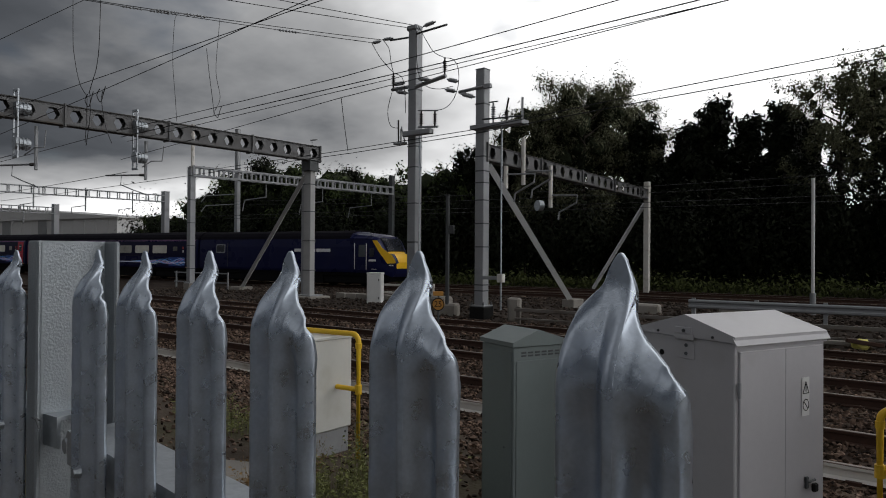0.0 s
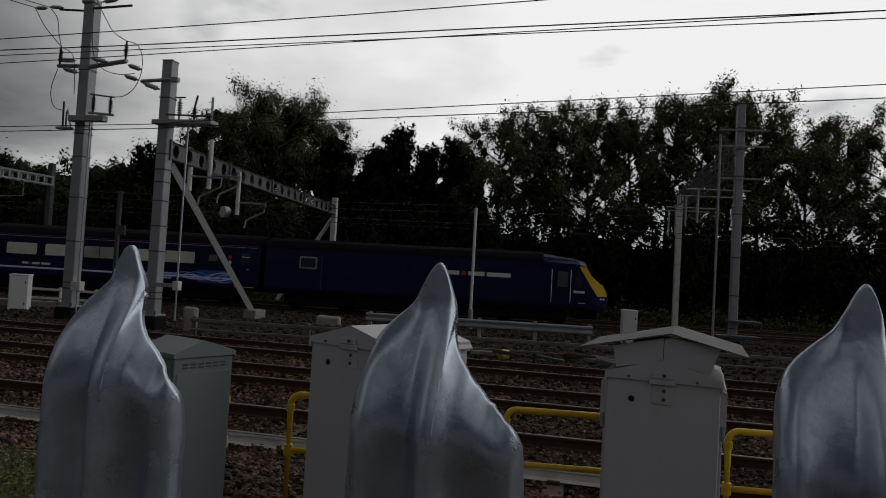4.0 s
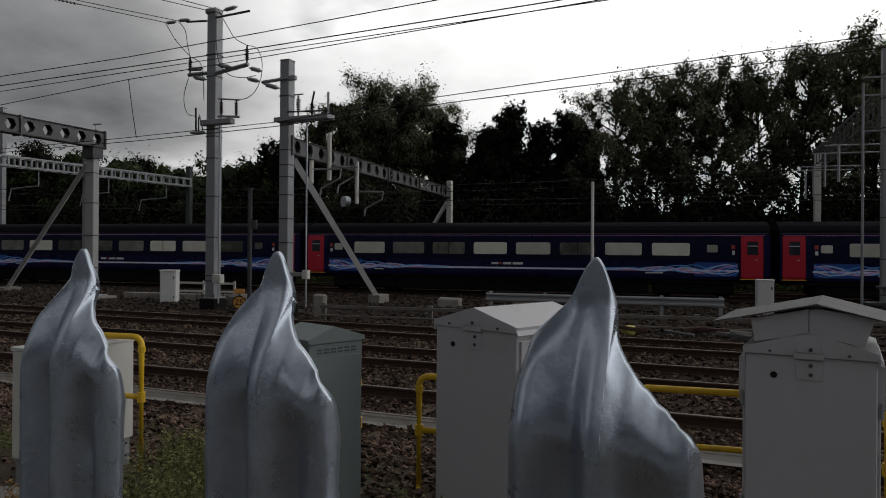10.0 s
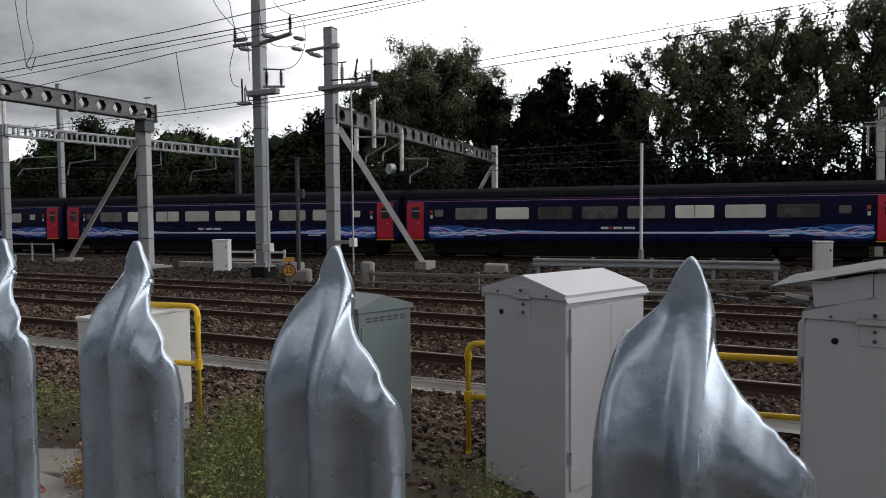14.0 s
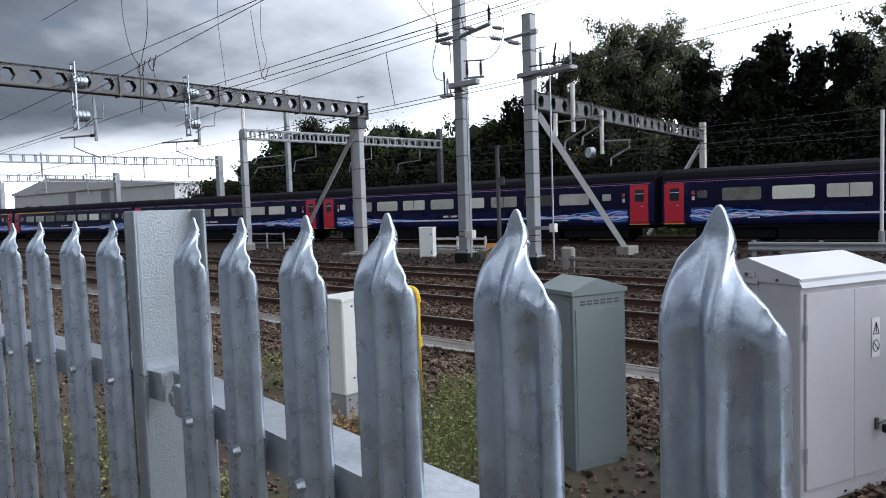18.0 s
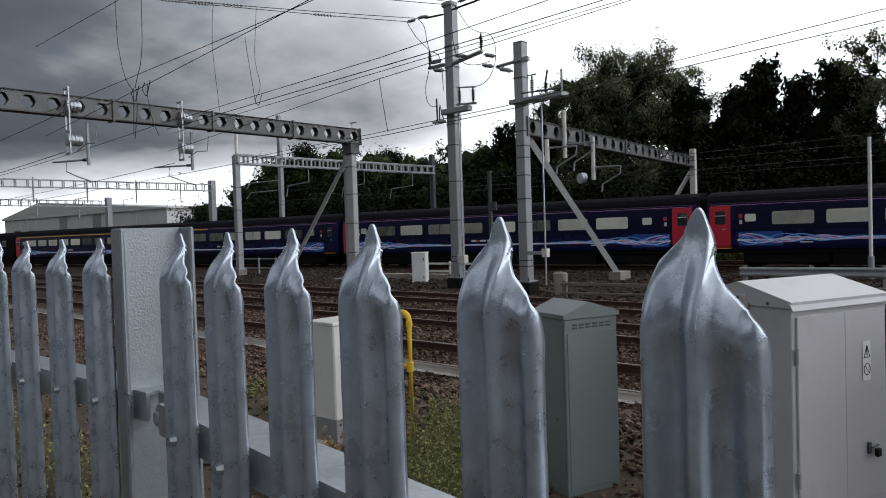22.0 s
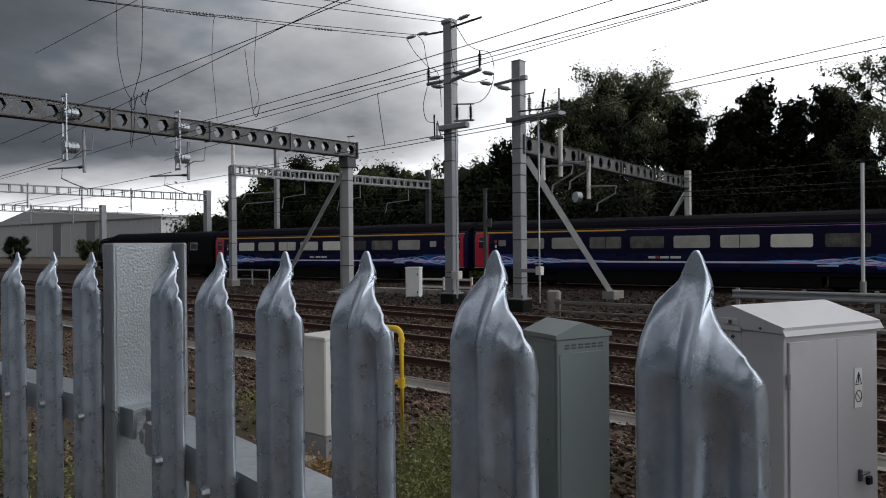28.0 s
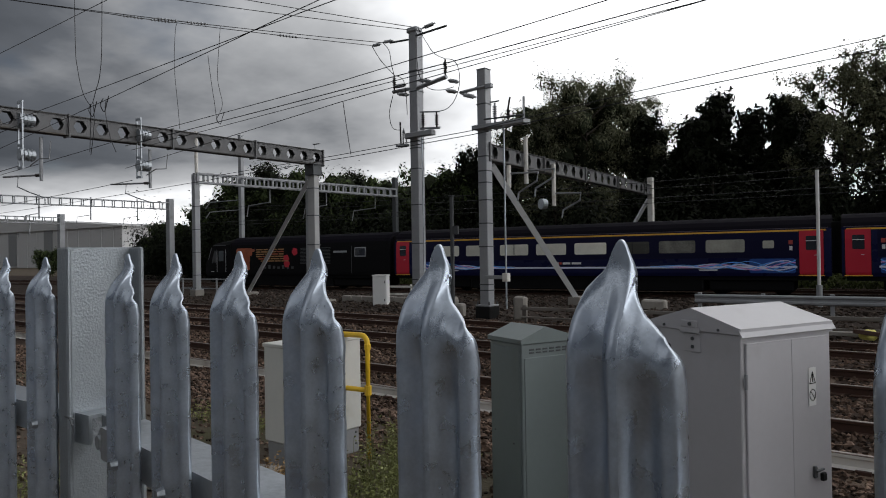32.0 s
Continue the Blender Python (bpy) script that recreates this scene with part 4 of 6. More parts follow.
m2 = square_mast(-11.15, 20.3, 8.07, .36, "square galvanised mast with switch platform and raking strut")
bands(m2, .36, (.9, 1.1, 2.4, 3.2, 4.0, 4.6, 5.0, 5.5, 7.3, 7.9))
part("switch_platform", boxm((-.3, -.35, 6.42), (1.78, .1, 6.56), .01), GALV_DULL, m2)
arm("platform_rail", m2, (.2, -.30, 6.72), (1.78, -.30, 6.66), .03, STEEL_DARK)
arm("cross_arm", m2, (.18, -.2, 7.86), (-.85, -.24, 7.80), .06)
part("band_bracket", boxm((.18, -.2, 7.80), (.42, -.05, 7.95), .01), GALV_DULL, m2)
arm("platform_post", m2, (1.68, -.15, 6.56), (1.68, -.15, 7.30), .045)
for a, b, r, mt in (((-1.45, -.25, 7.98), (-.95, -.25, 7.84), .08, GALV_DULL), ((-.72, -.3, 7.72), (-.12, -.3, 7.52), .085, GALV_DULL), ((.54, -.15, 6.6), (.54, -.15, 7.26), .09, GALV_DULL), ((1.07, -.15, 6.6), (1.07, -.15, 7.02), .09, None)):
    insulator("insulator", m2, a, b, r, 6, mt)
arm("switch_blade", m2, (1.07, -.15, 7.0), (1.15, -.15, 7.36), .04, CERAMIC)
arm("switch_tip", m2, (.36, -.15, 7.30), (.72, -.15, 7.30), .025, STEEL_DARK)
bm = bmesh.new()
add_rod(bm, (.95, -.25, .3), (.95, -.25, 6.45), .03, 8)
part("operating_rod", bm, GALV, m2)
part("rod_bracket", boxm((.1, -.28, 1.3), (1.05, -.2, 1.42), .006), GALV_DULL, m2)
part("drive_box", boxm((.86, -.36, 1.22), (1.06, -.16, 1.5), .008), WHITE_PAINT, m2)
bm = bmesh.new()
add_rod(bm, (.1, .3, 5.2), (.22, 6.3, .15), .15, 4)
part("raking_strut", bm, STRUT_STEEL, m2)
part("strut_foot", boxm((-.05, 5.9, -.2), (.5, 6.8, .32), .03), CONCRETE, m2)
beam = part("cellular_beam", cellular_beam(19.4, .58, .86, .44, .3), (BEAM_STEEL, FLANGE_STEEL), m2)
beam.matrix_basis = pose(0.02, .0, 5.95, 0, 0, 95)
part("far_post", boxm((-1.75, 19.0, -.2), (-1.45, 19.3, 6.4), .01), WHITE_PAINT, m2)
bm = bmesh.new()
add_rod(bm, (-1.75, 19.15, 5.15), (-4.95, 19.15, .1), .12, 4)
part("far_strut", bm, STRUT_STEEL, m2)
for y, top, low in ((2.6, 6.5, 4.75), (5.1, 5.75, 4.05), (1.2, 5.3, 4.5)):
    bm = bmesh.new()
    add_rod(bm, (-.09 * y + .3, y, top), (-.09 * y + .3, y, low), .085, 8)
    part("drop_tube", bm, WHITE_PAINT, m2)
    bm = bmesh.new()
    add_tube(bm, [(-.09 * y + .3, y, low + .5), (-.09 * y + 1.5, y, low + .45), (-.09 * y + 1.45, y, low + .15), (-.09 * y + .7, y, low - .2), (-.09 * y + .65, y, low - .5)], .035, 6)
    part("steady_arm", bm, GALV_DULL, m2)
bm = bmesh.new()
add_rod(bm, (-.72, 5.0, 4.15), (-.62, 5.2, 4.15), .22, 16)
part("tension_drum", bm, GALV, m2)


def truss_beam(L, d, bay, w=.07):
    """A ladder beam along +x with uprights and battens; top at z = 0."""
    bm = bmesh.new()
    for y in (-.25, .25):
        for z in (0, -d):
            add_box(bm, (0, y - w / 2, z - w / 2), (L, y + w / 2, z + w / 2))
        x = 0
        while x <= L:
            add_box(bm, (x - w / 2, y - w / 2, -d), (x + w / 2, y + w / 2, 0))
            x += bay
    x = 0
    while x <= L:
        for z in (0, -d):
            add_box(bm, (x - w / 2, -.25, z - w / 2), (x + w / 2, .25, z + w / 2))
        x += bay
    return bm


# gantry behind: slim mast, ladder beam towards the trees
m0 = square_mast(-32.6, 25.1, 6.5, .34, "slim galvanised mast with a white extension tube", black_base=False)
bm = bmesh.new()
add_rod(bm, (.1, 0, 6.7), (.1, 0, 9.4), .10, 8)
part("extension_tube", bm, WHITE_PAINT, m0)
b0 = part("ladder_beam", truss_beam(15.6, .5, .62, .10), GALV_DULL, m0)
b0.matrix_basis = pose(0, 0, 7.0, 0, 0, 85.5)
part("far_post", boxm((.95, 15.55, -.2), (1.3, 15.85, 7.9), .01), STEEL_DARK, m0)
bands(m0, .34, (1.2, 2.5, 3.8, 5.1))
for y in (5, 9.5, 14):
    bm = bmesh.new()
    add_tube(bm, [(.05 * y, y, 6.5), (.05 * y, y, 5.6), (.05 * y - 2.2, y, 5.5), (.05 * y - 2.4, y, 4.8)], .04, 6)
    part("registration_arm", bm, GALV_DULL, m0)

mb = square_mast(-43.0, 37.6, 11.6, .34, "galvanised mast rising behind the train", rz=0, black_base=False)
bm = bmesh.new()
for z in (6.8, 6.0):
    add_tube(bm, [(0, -.2, z), (-2.6, -1.0, z - .1), (-2.9, -1.2, z - .6)], .04, 6)
part("cantilever_arm", bm, GALV_DULL, mb)


def far_gantry(x, y, z, L, slope, label):
    g = thing("overhead_line_gantry", pose(x, y, 0), label, "gantry", "overhead line gantries")
    part("post", boxm((-.28, -.28, -.5), (.28, .28, z + .5), .01), GALV_DULL, g)
    b = part("ladder_beam", truss_beam(L, .62, .9, .08), GALV_DULL, g)
    b.matrix_basis = pose(0, 0, z + .1, 0, 0, 180 + math.degrees(math.atan2(1, slope)))
    e = Vector((-slope, -1, 0)).normalized()
    for d in np.arange(3.2, L, 4.2):
        p = e * d
        bm = bmesh.new()
        add_rod(bm, (p.x, p.y, z + .3), (p.x, p.y, z - 1.8), .07, 6)
        part("drop_tube", bm, GALV_DULL, g)
        bm = bmesh.new()
        add_tube(bm, [(p.x, p.y, z - 1.3), (p.x - 2.2, p.y, z - 1.4), (p.x - 2.3, p.y, z - 2.0)], .035, 5)
        part("registration_arm", bm, GALV_DULL, g)
    p = e * L
    part("post", boxm((p.x - .28, p.y - .28, -.5), (p.x + .28, p.y + .28, z + .5), .01), GALV_DULL, g)
    return g


far_gantry(-58.2, 42.0, 7.1, 38, .17, "distant galvanised ladder gantry across the tracks")
far_gantry(-75.0, 40.5, 6.3, 38, .06, "distant galvanised ladder gantry across the tracks")
far_gantry(-104, 40, 6.6, 40, .1, "distant galvanised ladder gantry across the tracks")
far_gantry(-140, 44, 6.6, 44, .1, "distant galvanised ladder gantry across the tracks")

# mast and lattice gantry farther along
m3 = square_mast(8.2, 25.8, 8.62, .27, "slim galvanised mast with brackets beside a lattice beam", rz=0)
bands(m3, .27, (.8, 2.0, 3.4, 5.0, 6.4, 7.4, 8.2))
for z in (6.3, 7.5, 8.1):
    part("bracket", boxm((-.8, -.20, z - .03), (1.0, -.15, z + .03), .006), GALV_DULL, m3)
part("step_platform", boxm((-.6, -.35, .45), (.9, .35, .55), .01), STEEL_DARK, m3)
part("step_platform", boxm((-.2, -.4, 1.0), (.9, .3, 1.1), .01), STEEL_DARK, m3)
lb = part("lattice_beam", truss_beam(13.6, .8, .9, .04), BEAM_STEEL, m3)
lb.matrix_basis = pose(-.1, 0, 7.55, 0, 0, 85)
part("far_post", boxm((.85, 13.3, -.2), (1.15, 13.6, 7.4), .01), WHITE_PAINT, m3)
for y, z in ((3, 7.3), (6, 7.4), (9, 7.2), (11.5, 7.3)):
    bm = bmesh.new()
    add_rod(bm, (.08 * y - 1.4, y, z - 1.0), (.08 * y + 1.2, y, z - 1.0), .03, 6)
    add_rod(bm, (.08 * y - .9, y, z - 1.0), (.08 * y - .9, y, z - 2.4), .05, 6)
    part("hanging_arm", bm, GALV_DULL, m3)
bm = bmesh.new()
add_rod(bm, (-.75, -.2, 0), (-.75, -.2, 7.9), .045, 8)
part("cable_pole", bm, GALV_DULL, m3)

dp = thing("signal_post", pose(-12.65, 20.5, -.45), "slim dark brown steel post standing between the masts", "post")
bm = bmesh.new()
add_rod(bm, (0, 0, 0), (0, 0, 4.27), .075, 8)
part("shaft", bm, STEEL_DARK, dp)
part("bracket", boxm((.06, -.05, 2.9), (.26, .05, 3.2), .01), STEEL_DARK, dp)
part("cap", boxm((-.09, -.09, 4.26), (.09, .09, 4.30), .01), STEEL_DARK, dp)
wp = thing("marker_pole", pose(-1.63, 29.0, -.5), "slender white pole standing behind the crash barrier", "pole")
bm = bmesh.new()
add_rod(bm, (0, 0, .8), (0, 0, 5.2), .065, 10)
part("tube", bm, WHITE, wp)
bm = bmesh.new()
add_rod(bm, (0, 0, 0), (0, 0, .85), .11, 10)
part("sleeve", bm, GALV_DULL, wp)

# ---- wires ----
WIRES = []


def wire(pts, r, label="thin dark overhead line wire", name="overhead_wire"):
    bm = bmesh.new()
    add_tube(bm, pts, r, 5)
    o = tagged(part(name, bm, WIRE), label, "wire", "overhead wires")
    WIRES.append(o)
    return o


def along(v, z0, z1, xa, xb, drop, off=0.0):
    return sag((xa, v - TILT * xa + off, z0), (xb, v - TILT * xb + off, z1), drop, 18)


for v, z, xa, xb, drop, r in ((8.25, 4.72, -70, -22.5, .3, .012), (12.15, 4.6, -70, -22.5, .3, .012), (16.0, 5.0, -90, -22.5, .3, .012), (8.25, 6.0, -90, -22.5, .6, .012), (12.15, 6.2, -90, -22.5, .6, .012)):
    wire(along(v, z, z, xa, xb, drop), r)


def climbing(v, pts, r):
    """A wire over one track through (x, height) pairs."""
    wire([(x, v - TILT * x, z) for x, z in pts], r)


climbing(12.15, ((-23, 6.15), (-18.65, 6.22), (-11.57, 6.34), (-3.2, 6.69), (30, 8.35)), .011)
climbing(12.15, ((-23, 5.90), (-18.98, 5.97), (-8.16, 6.16), (-1, 6.36), (30, 7.1)), .013)
climbing(12.4, ((-23, 5.78), (-12.9, 6.04), (-1, 6.32), (30, 7.06)), .010)
climbing(12.15, ((-23, 5.08), (-16.8, 5.46), (-11.57, 5.80), (-8.16, 5.94), (-3.8, 6.13), (30, 7.5)), .010)
climbing(16.0, ((-23, 5.12), (-15.6, 5.22), (-9.8, 5.36), (-4.8, 5.70), (6.7, 6.32), (30, 7.6)), .012)
climbing(16.0, ((-23, 5.0), (-14.6, 5.11), (-9.8, 5.24), (-4.4, 5.53), (6.7, 6.03), (30, 7.2)), .013)
for a, b in (((-8.5, 8.89, 6.27), (-23.5, 10.45, 6.06)), ((-9.21, 8.97, 6.32), (-23.5, 10.45, 5.30)), ((-8.5, 8.89, 6.27), (5.7, 7.4, 6.46)), ((-9.21, 8.97, 6.32), (5.7, 7.4, 7.4)), ((-3, 8.3, 8.32), (-24, 10.5, 8.32))):
    wire(sag(a, b, .02, 6), .009)
for y, z, drop in ((33.7, 4.4, .05), (33.7, 5.6, .5), (37.3, 4.4, .05), (37.3, 5.6, .5)):
    wire(sag((-44, y, z), (9, y, z), drop, 16), .014)
    wire(sag((9, y, z), (70, y, z), drop, 16), .014)
# feeders from the tall mast over the near tracks, with insulators strung in them
FEEDERS = (((-16.95, 21.65, 10.28), (-28.2, 8.9, 11.32)), ((-16.4, 21.65, 10.30), (-27.65, 8.9, 11.12)), ((-15.0, 21.6, 10.53), (-26.25, 8.8, 11.60)), ((-14.75, 21.6, 10.58), (-26.0, 8.8, 12.25)))
for a, b in FEEDERS:
    wire(sag(a, b, .12, 14), .014, "dark cross-track feeder wire")


def on_feeder(k, f):
    a, b = FEEDERS[k]
    return Vector(a).lerp(Vector(b), f) - Vector((0, 0, .12 * 4 * f * (1 - f)))


for k, f in ((0, .20), (0, .475), (0, .53), (1, .42), (1, .48)):
    p, q = on_feeder(k, f - .03), on_feeder(k, f + .03)
    t = thing("line_insulator", Matrix.Translation(p), "grey insulator strung in a feeder wire", "insulator", "line insulators")
    insulator("ribbed_body", t, (0, 0, 0), q - p, .055, 6, GALV_DULL)


for pts in (((-18.15, 10, 12.0), (-18.15, 10, 7.87), (-18.05, 10, 6.94), (-17.79, 10, 6.22), (-17.45, 10, 5.84)), ((-16.8, 10, 12.0), (-16.9, 10, 7.65), (-17.01, 10, 6.64), (-17.19, 10, 6.25), (-17.37, 10, 5.9)),
            (on_feeder(0, .44), (-21.97, 16, 10.3), (-22.05, 16, 8.96), (-21.87, 16, 7.46), (-21.78, 16, 6.6)), (on_feeder(1, .37), (-19.75, 16.2, 9.6), (-19.63, 16, 8.19), (-19.4, 16, 7.26), (-19.1, 15.6, 6.75)), ((-18.04, 14.3, 8.32), (-17.88, 14.3, 7.39), (-17.73, 14.3, 6.64), (-17.65, 14.3, 6.13)),
            ((-17.45, 10, 5.9), (-17.46, 10, 5.36), (-17.52, 10, 4.62)), ((-17.32, 10, 5.92), (-17.30, 10, 5.34), (-17.47, 10, 4.54)), ((-16.74, 10, 5.9), (-16.79, 10, 5.65), (-16.6, 10, 4.97), (-16.33, 10, 4.51)),
            ((-11.57, 13.36, 5.80), (-11.46, 13.36, 5.1), (-11.33, 13.36, 4.38))):
    wire(smooth_line(pts), .010, "hanging dark jumper wire", "jumper_wire")
# clamps where the hanging wires meet the line wires
for x, y, z in ((-17.42, 10.0, 5.90), (-16.80, 9.95, 5.95), (-19.1, 15.6, 6.75)):
    bm = bmesh.new()
    add_tube(bm, smooth_line(((x, y, z), (x - .12, y, z - .15), (x + .05, y, z - .35), (x + .18, y, z - .12), (x + .3, y - .03, z + .02))), .012, 5)
    tagged(part("wire_clamp", bm, WIRE), "looped dark clamp wire on the overhead line", "wire", "overhead wires")

# ---- barriers and small lineside things ----
W_BEAM = ((0, -.155), (.04, -.12), (.04, -.07), (-.01, -.03), (-.01, .03), (.04, .07), (.04, .12), (0, .155), (-.006, .155), (.033, .118), (.033, .073), (-.017, .033), (-.017, -.033), (.033, -.073), (.033, -.118), (-.006, -.155))


def barrier(x0, x1, y, z, label, posts, slope=0.0):
    t = thing("crash_barrier", pose(0, 0, 0), label, "barrier", "crash barriers")
    bm = bmesh.new()
    add_prism(bm, [(-p, q) for p, q in W_BEAM], x0, x1, "x")
    b = part("beam", bm, GALV_DULL, t)
    b.matrix_basis = pose(0, y, z, 0, 0, slope)
    pm = None
    for x in posts:
        if pm is None:
            pm = part("post", boxm((-.06, .03, -.9), (.06, .16, .2), .005), GALV_DULL, t)
            pm.matrix_basis = Matrix.Translation((x, y + math.tan(radians(slope)) * x, z))
        else:
            clone(pm, Matrix.Translation((x, y + math.tan(radians(slope)) * x, z)), t)
    return t


barrier(-5.15, 3.0, 24.3, .07, "corrugated galvanised crash barrier beside the train track", (-5, -3, -1, 1, 2.9))


def pipe_barrier(x0, x1, y, z, posts):
    t = thing("tube_railing", pose(0, y, z), "low stained steel railing with two horizontal rails", "railing")
    for k in (0, -.28):
        part("rail", boxm((x0, -.03, k - (.05 if not k else .03)), (x1, .03, k + (.05 if not k else .03)), .01), RAILING_GREY, t)
    pm = None
    for x in posts:
        if pm is None:
            pm = part("post", boxm((-.07, .031, -.6), (.07, .15, .10), .01), RAILING_GREY, t, at=Matrix.Translation((x, 0, 0)))
        else:
            clone(pm, Matrix.Translation((x, 0, 0)), t)


pipe_barrier(-9.4, 14.0, 19.3, -.02, (-9.3, -5.8, -2.1, 1.75, 5.6, 9.4, 13.2))


def small_white_box(x, y, w, d, h, label, rz=0):
    t = thing("lineside_box", pose(x, y, -.45, 0, 0, rz), label, "box", "white lineside boxes")
    part("body", boxm((-w / 2, -d / 2, 0), (w / 2, d / 2, h), .012), WHITE, t)
    part("lid", boxm((-w / 2 - .02, -d / 2 - .02, h), (w / 2 + .02, d / 2 + .02, h + .06), .01), WHITE, t)
    part("door", boxm((-w / 2 + .05, -d / 2 - .012, .06), (w / 2 - .05, -d / 2, h - .06), .004), WHITE, t)
    for z in (.25, h - .25):
        part("hinge", boxm((w / 2 - .10, -d / 2 - .03, z - .05), (w / 2 - .06, -d / 2 - .012, z + .05)), STEEL_DARK, t)


small_white_box(-18.1, 23.4, .62, .55, 1.28, "white lineside box standing on the ballast", 22)
small_white_box(4.6, 26.5, .55, .5, 1.2, "white lineside post box beside the railing", 0)

sg = thing("speed_sign", pose(-11.2, 17.6, -.45, 0, 0, 20), "round faded orange speed sign marked 25 on a short post", "sign")
bm = bmesh.new()
add_rod(bm, (0, .03, 0), (0, .03, .95), .03, 8)
part("post", bm, STEEL_DARK, sg)
bm = bmesh.new()
add_rod(bm, (0, 0, .62), (0, -.025, .62), .205, 24)
part("disc", bm, SIGN_ORANGE, sg)
bm = bmesh.new()
pts = [(.19 * math.cos(a), -.028, .62 + .19 * math.sin(a)) for a in np.linspace(0, 2 * math.pi, 25)]
add_tube(bm, pts, .016, 5)
part("rim", bm, BLACK, sg)
part("top_plate", boxm((-.16, -.03, .88), (.16, .0, 1.02), .01), SIGN_ORANGE, sg)
cu = bpy.data.curves.new("sign_number", "FONT")
cu.body, cu.size, cu.align_x, cu.align_y, cu.extrude = "25", .25, "CENTER", "CENTER", .003
tx = new("sign_number", cu)
tx.data.materials.append(BLACK)
tx.parent = sg
tx.matrix_basis = pose(0, -.031, .62, 90, 0, 0)

for x, y, w, d, h, rz, lab in ((-12.7, 20.6, .9, .4, .42, 5, "weathered concrete block beside the mast"), (-9.9, 20.3, .45, .35, .75, 15, "rounded concrete marker stub beside the railing"), (-14.2, 22.5, .9, .6, .5, 0, "low concrete block on the ballast"), (-6.9, 25.6, .9, .6, .35, 8, "pale boulder lying on the ballast"), (-4.0, 25.8, .8, .5, .45, 0, "concrete stub beside the crash barrier")):
    bm = boxm((-w / 2, -d / 2, -.2), (w / 2, d / 2, h), min(w, d, h) * .18)
    for vtx in bm.verts:
        vtx.co += Vector((noise.noise(vtx.co * 3 + Vector((x, y, 0))), noise.noise(vtx.co * 3 + Vector((y, x, 5))), noise.noise(vtx.co * 3 + Vector((x, 9, y))))) * .05
    tagged(part("concrete_block", bm, CONCRETE, at=pose(x, y, -.45, 0, 0, rz)), lab, "concrete block", "concrete blocks")

bag = bmesh.new()
bmesh.ops.create_icosphere(bag, subdivisions=3, radius=.4)
for vtx in bag.verts:
    vtx.co = Vector((vtx.co.x * .5, vtx.co.y * .4, max(-.1, vtx.co.z * .35))) * (1 + .3 * noise.noise(vtx.co * 4))
tagged(part("yellow_sack", bag, material("yellow_sack_cloth", (.75, .68, .18), .7, 0, .2, 8), at=pose(.0, 18.7, -.35)), "crumpled pale yellow sack lying on the ballast", "sack")
for i in range(10):
    x, y = 1.2 + random.uniform(-2.2, 1.8), 18.75 + random.uniform(-.4, .4)
    bm = boxm((-.4, -.06, 0), (.4, .06, .10), .012)
    tagged(part("scrap_timber", bm, (STEEL_DARK, CONCRETE, RUST)[i % 3], at=pose(x, y, -.44 + .05 * (i % 3), random.uniform(-8, 8), random.uniform(-8, 8), random.uniform(-40, 40))), "dark scrap piece lying in a heap on the ballast", "scrap", "scrap heap")

# stacked concrete troughs by the gantry
for i in range(9):
    bm = boxm((-.28, -.2, 0), (.28, .2, .28), .02)
    tagged(part("cable_trough", bm, CONCRETE, at=pose(-21.2 + i * .62, 24.9, -.45, 0, 0, random.uniform(-4, 4))), "weathered concrete cable trough in a row on the ground", "trough", "cable troughs")
fr = thing("low_railing", pose(-17.6, 24.9, -.45), "low pale railing behind the white box", "railing")
for z in (.35, .7):
    part("rail", boxm((-1.6, -.02, z), (1.6, .02, z + .09), .006), WHITE_PAINT, fr)
for x in (-1.5, 0, 1.5):
    part("post", boxm((x - .04, .021, 0), (x + .04, .10, .85), .006), WHITE_PAINT, fr)
fr2 = thing("low_railing", pose(-33.5, 26.5, -.45), "low grey tubular railing beside the far mast", "railing")
for z in (.35, .9):
    part("rail", boxm((-2.4, -.02, z), (2.4, .02, z + .07), .006), GALV_DULL, fr2)
for x in (-2.3, -.8, .8, 2.3):
    part("post", boxm((x - .04, .021, 0), (x + .04, .10, 1.0), .006), GALV_DULL, fr2)

# slabs by the cream box
for x, y, w, d, rz in ((-4.15, 3.25, .62, .42, 12), (-3.72, 2.82, .55, .40, -6), (-4.7, 2.9, .6, .45, 20)):
    s = tagged(part("paving_slab", boxm((-w / 2, -d / 2, 0), (w / 2, d / 2, .06), .008), CONCRETE, at=pose(x, y, .01, random.uniform(-3, 3), random.uniform(-3, 3), rz)), "loose concrete slab lying in the cess", "slab", "paving slabs")
mk = bmesh.new()
pts = [(.09 * math.cos(a) * (1 + .15 * math.sin(3 * a)), .06 * math.sin(a), .063) for a in np.linspace(0, 5.6, 18)]
add_tube(mk, pts, .007, 4)
pmk = part("red_paint_mark", mk, REDDISH, bpy.data.objects["paving_slab.001"], "scrawled red paint mark")

# ---- the train ----
# local: x along the train (front of it at +x), y to the far side, z over the rail
SIDE = ((-1.32, .88), (-1.365, 1.05), (-1.37, 1.9), (-1.355, 2.45), (-1.30, 2.95))
ROOF = ((-1.30, 2.95), (-1.22, 3.14), (-1.02, 3.34), (-.7, 3.47), (-.35, 3.54), (0, 3.56))


def full(outline):
    return list(outline) + [(-y, z) for y, z in reversed(outline)]


def side_y(z):
    for (ya, za), (yb, zb) in zip(SIDE, SIDE[1:]):
        if z <= zb:
            return ya + (yb - ya) * (z - za) / (zb - za)
    return SIDE[-1][0]


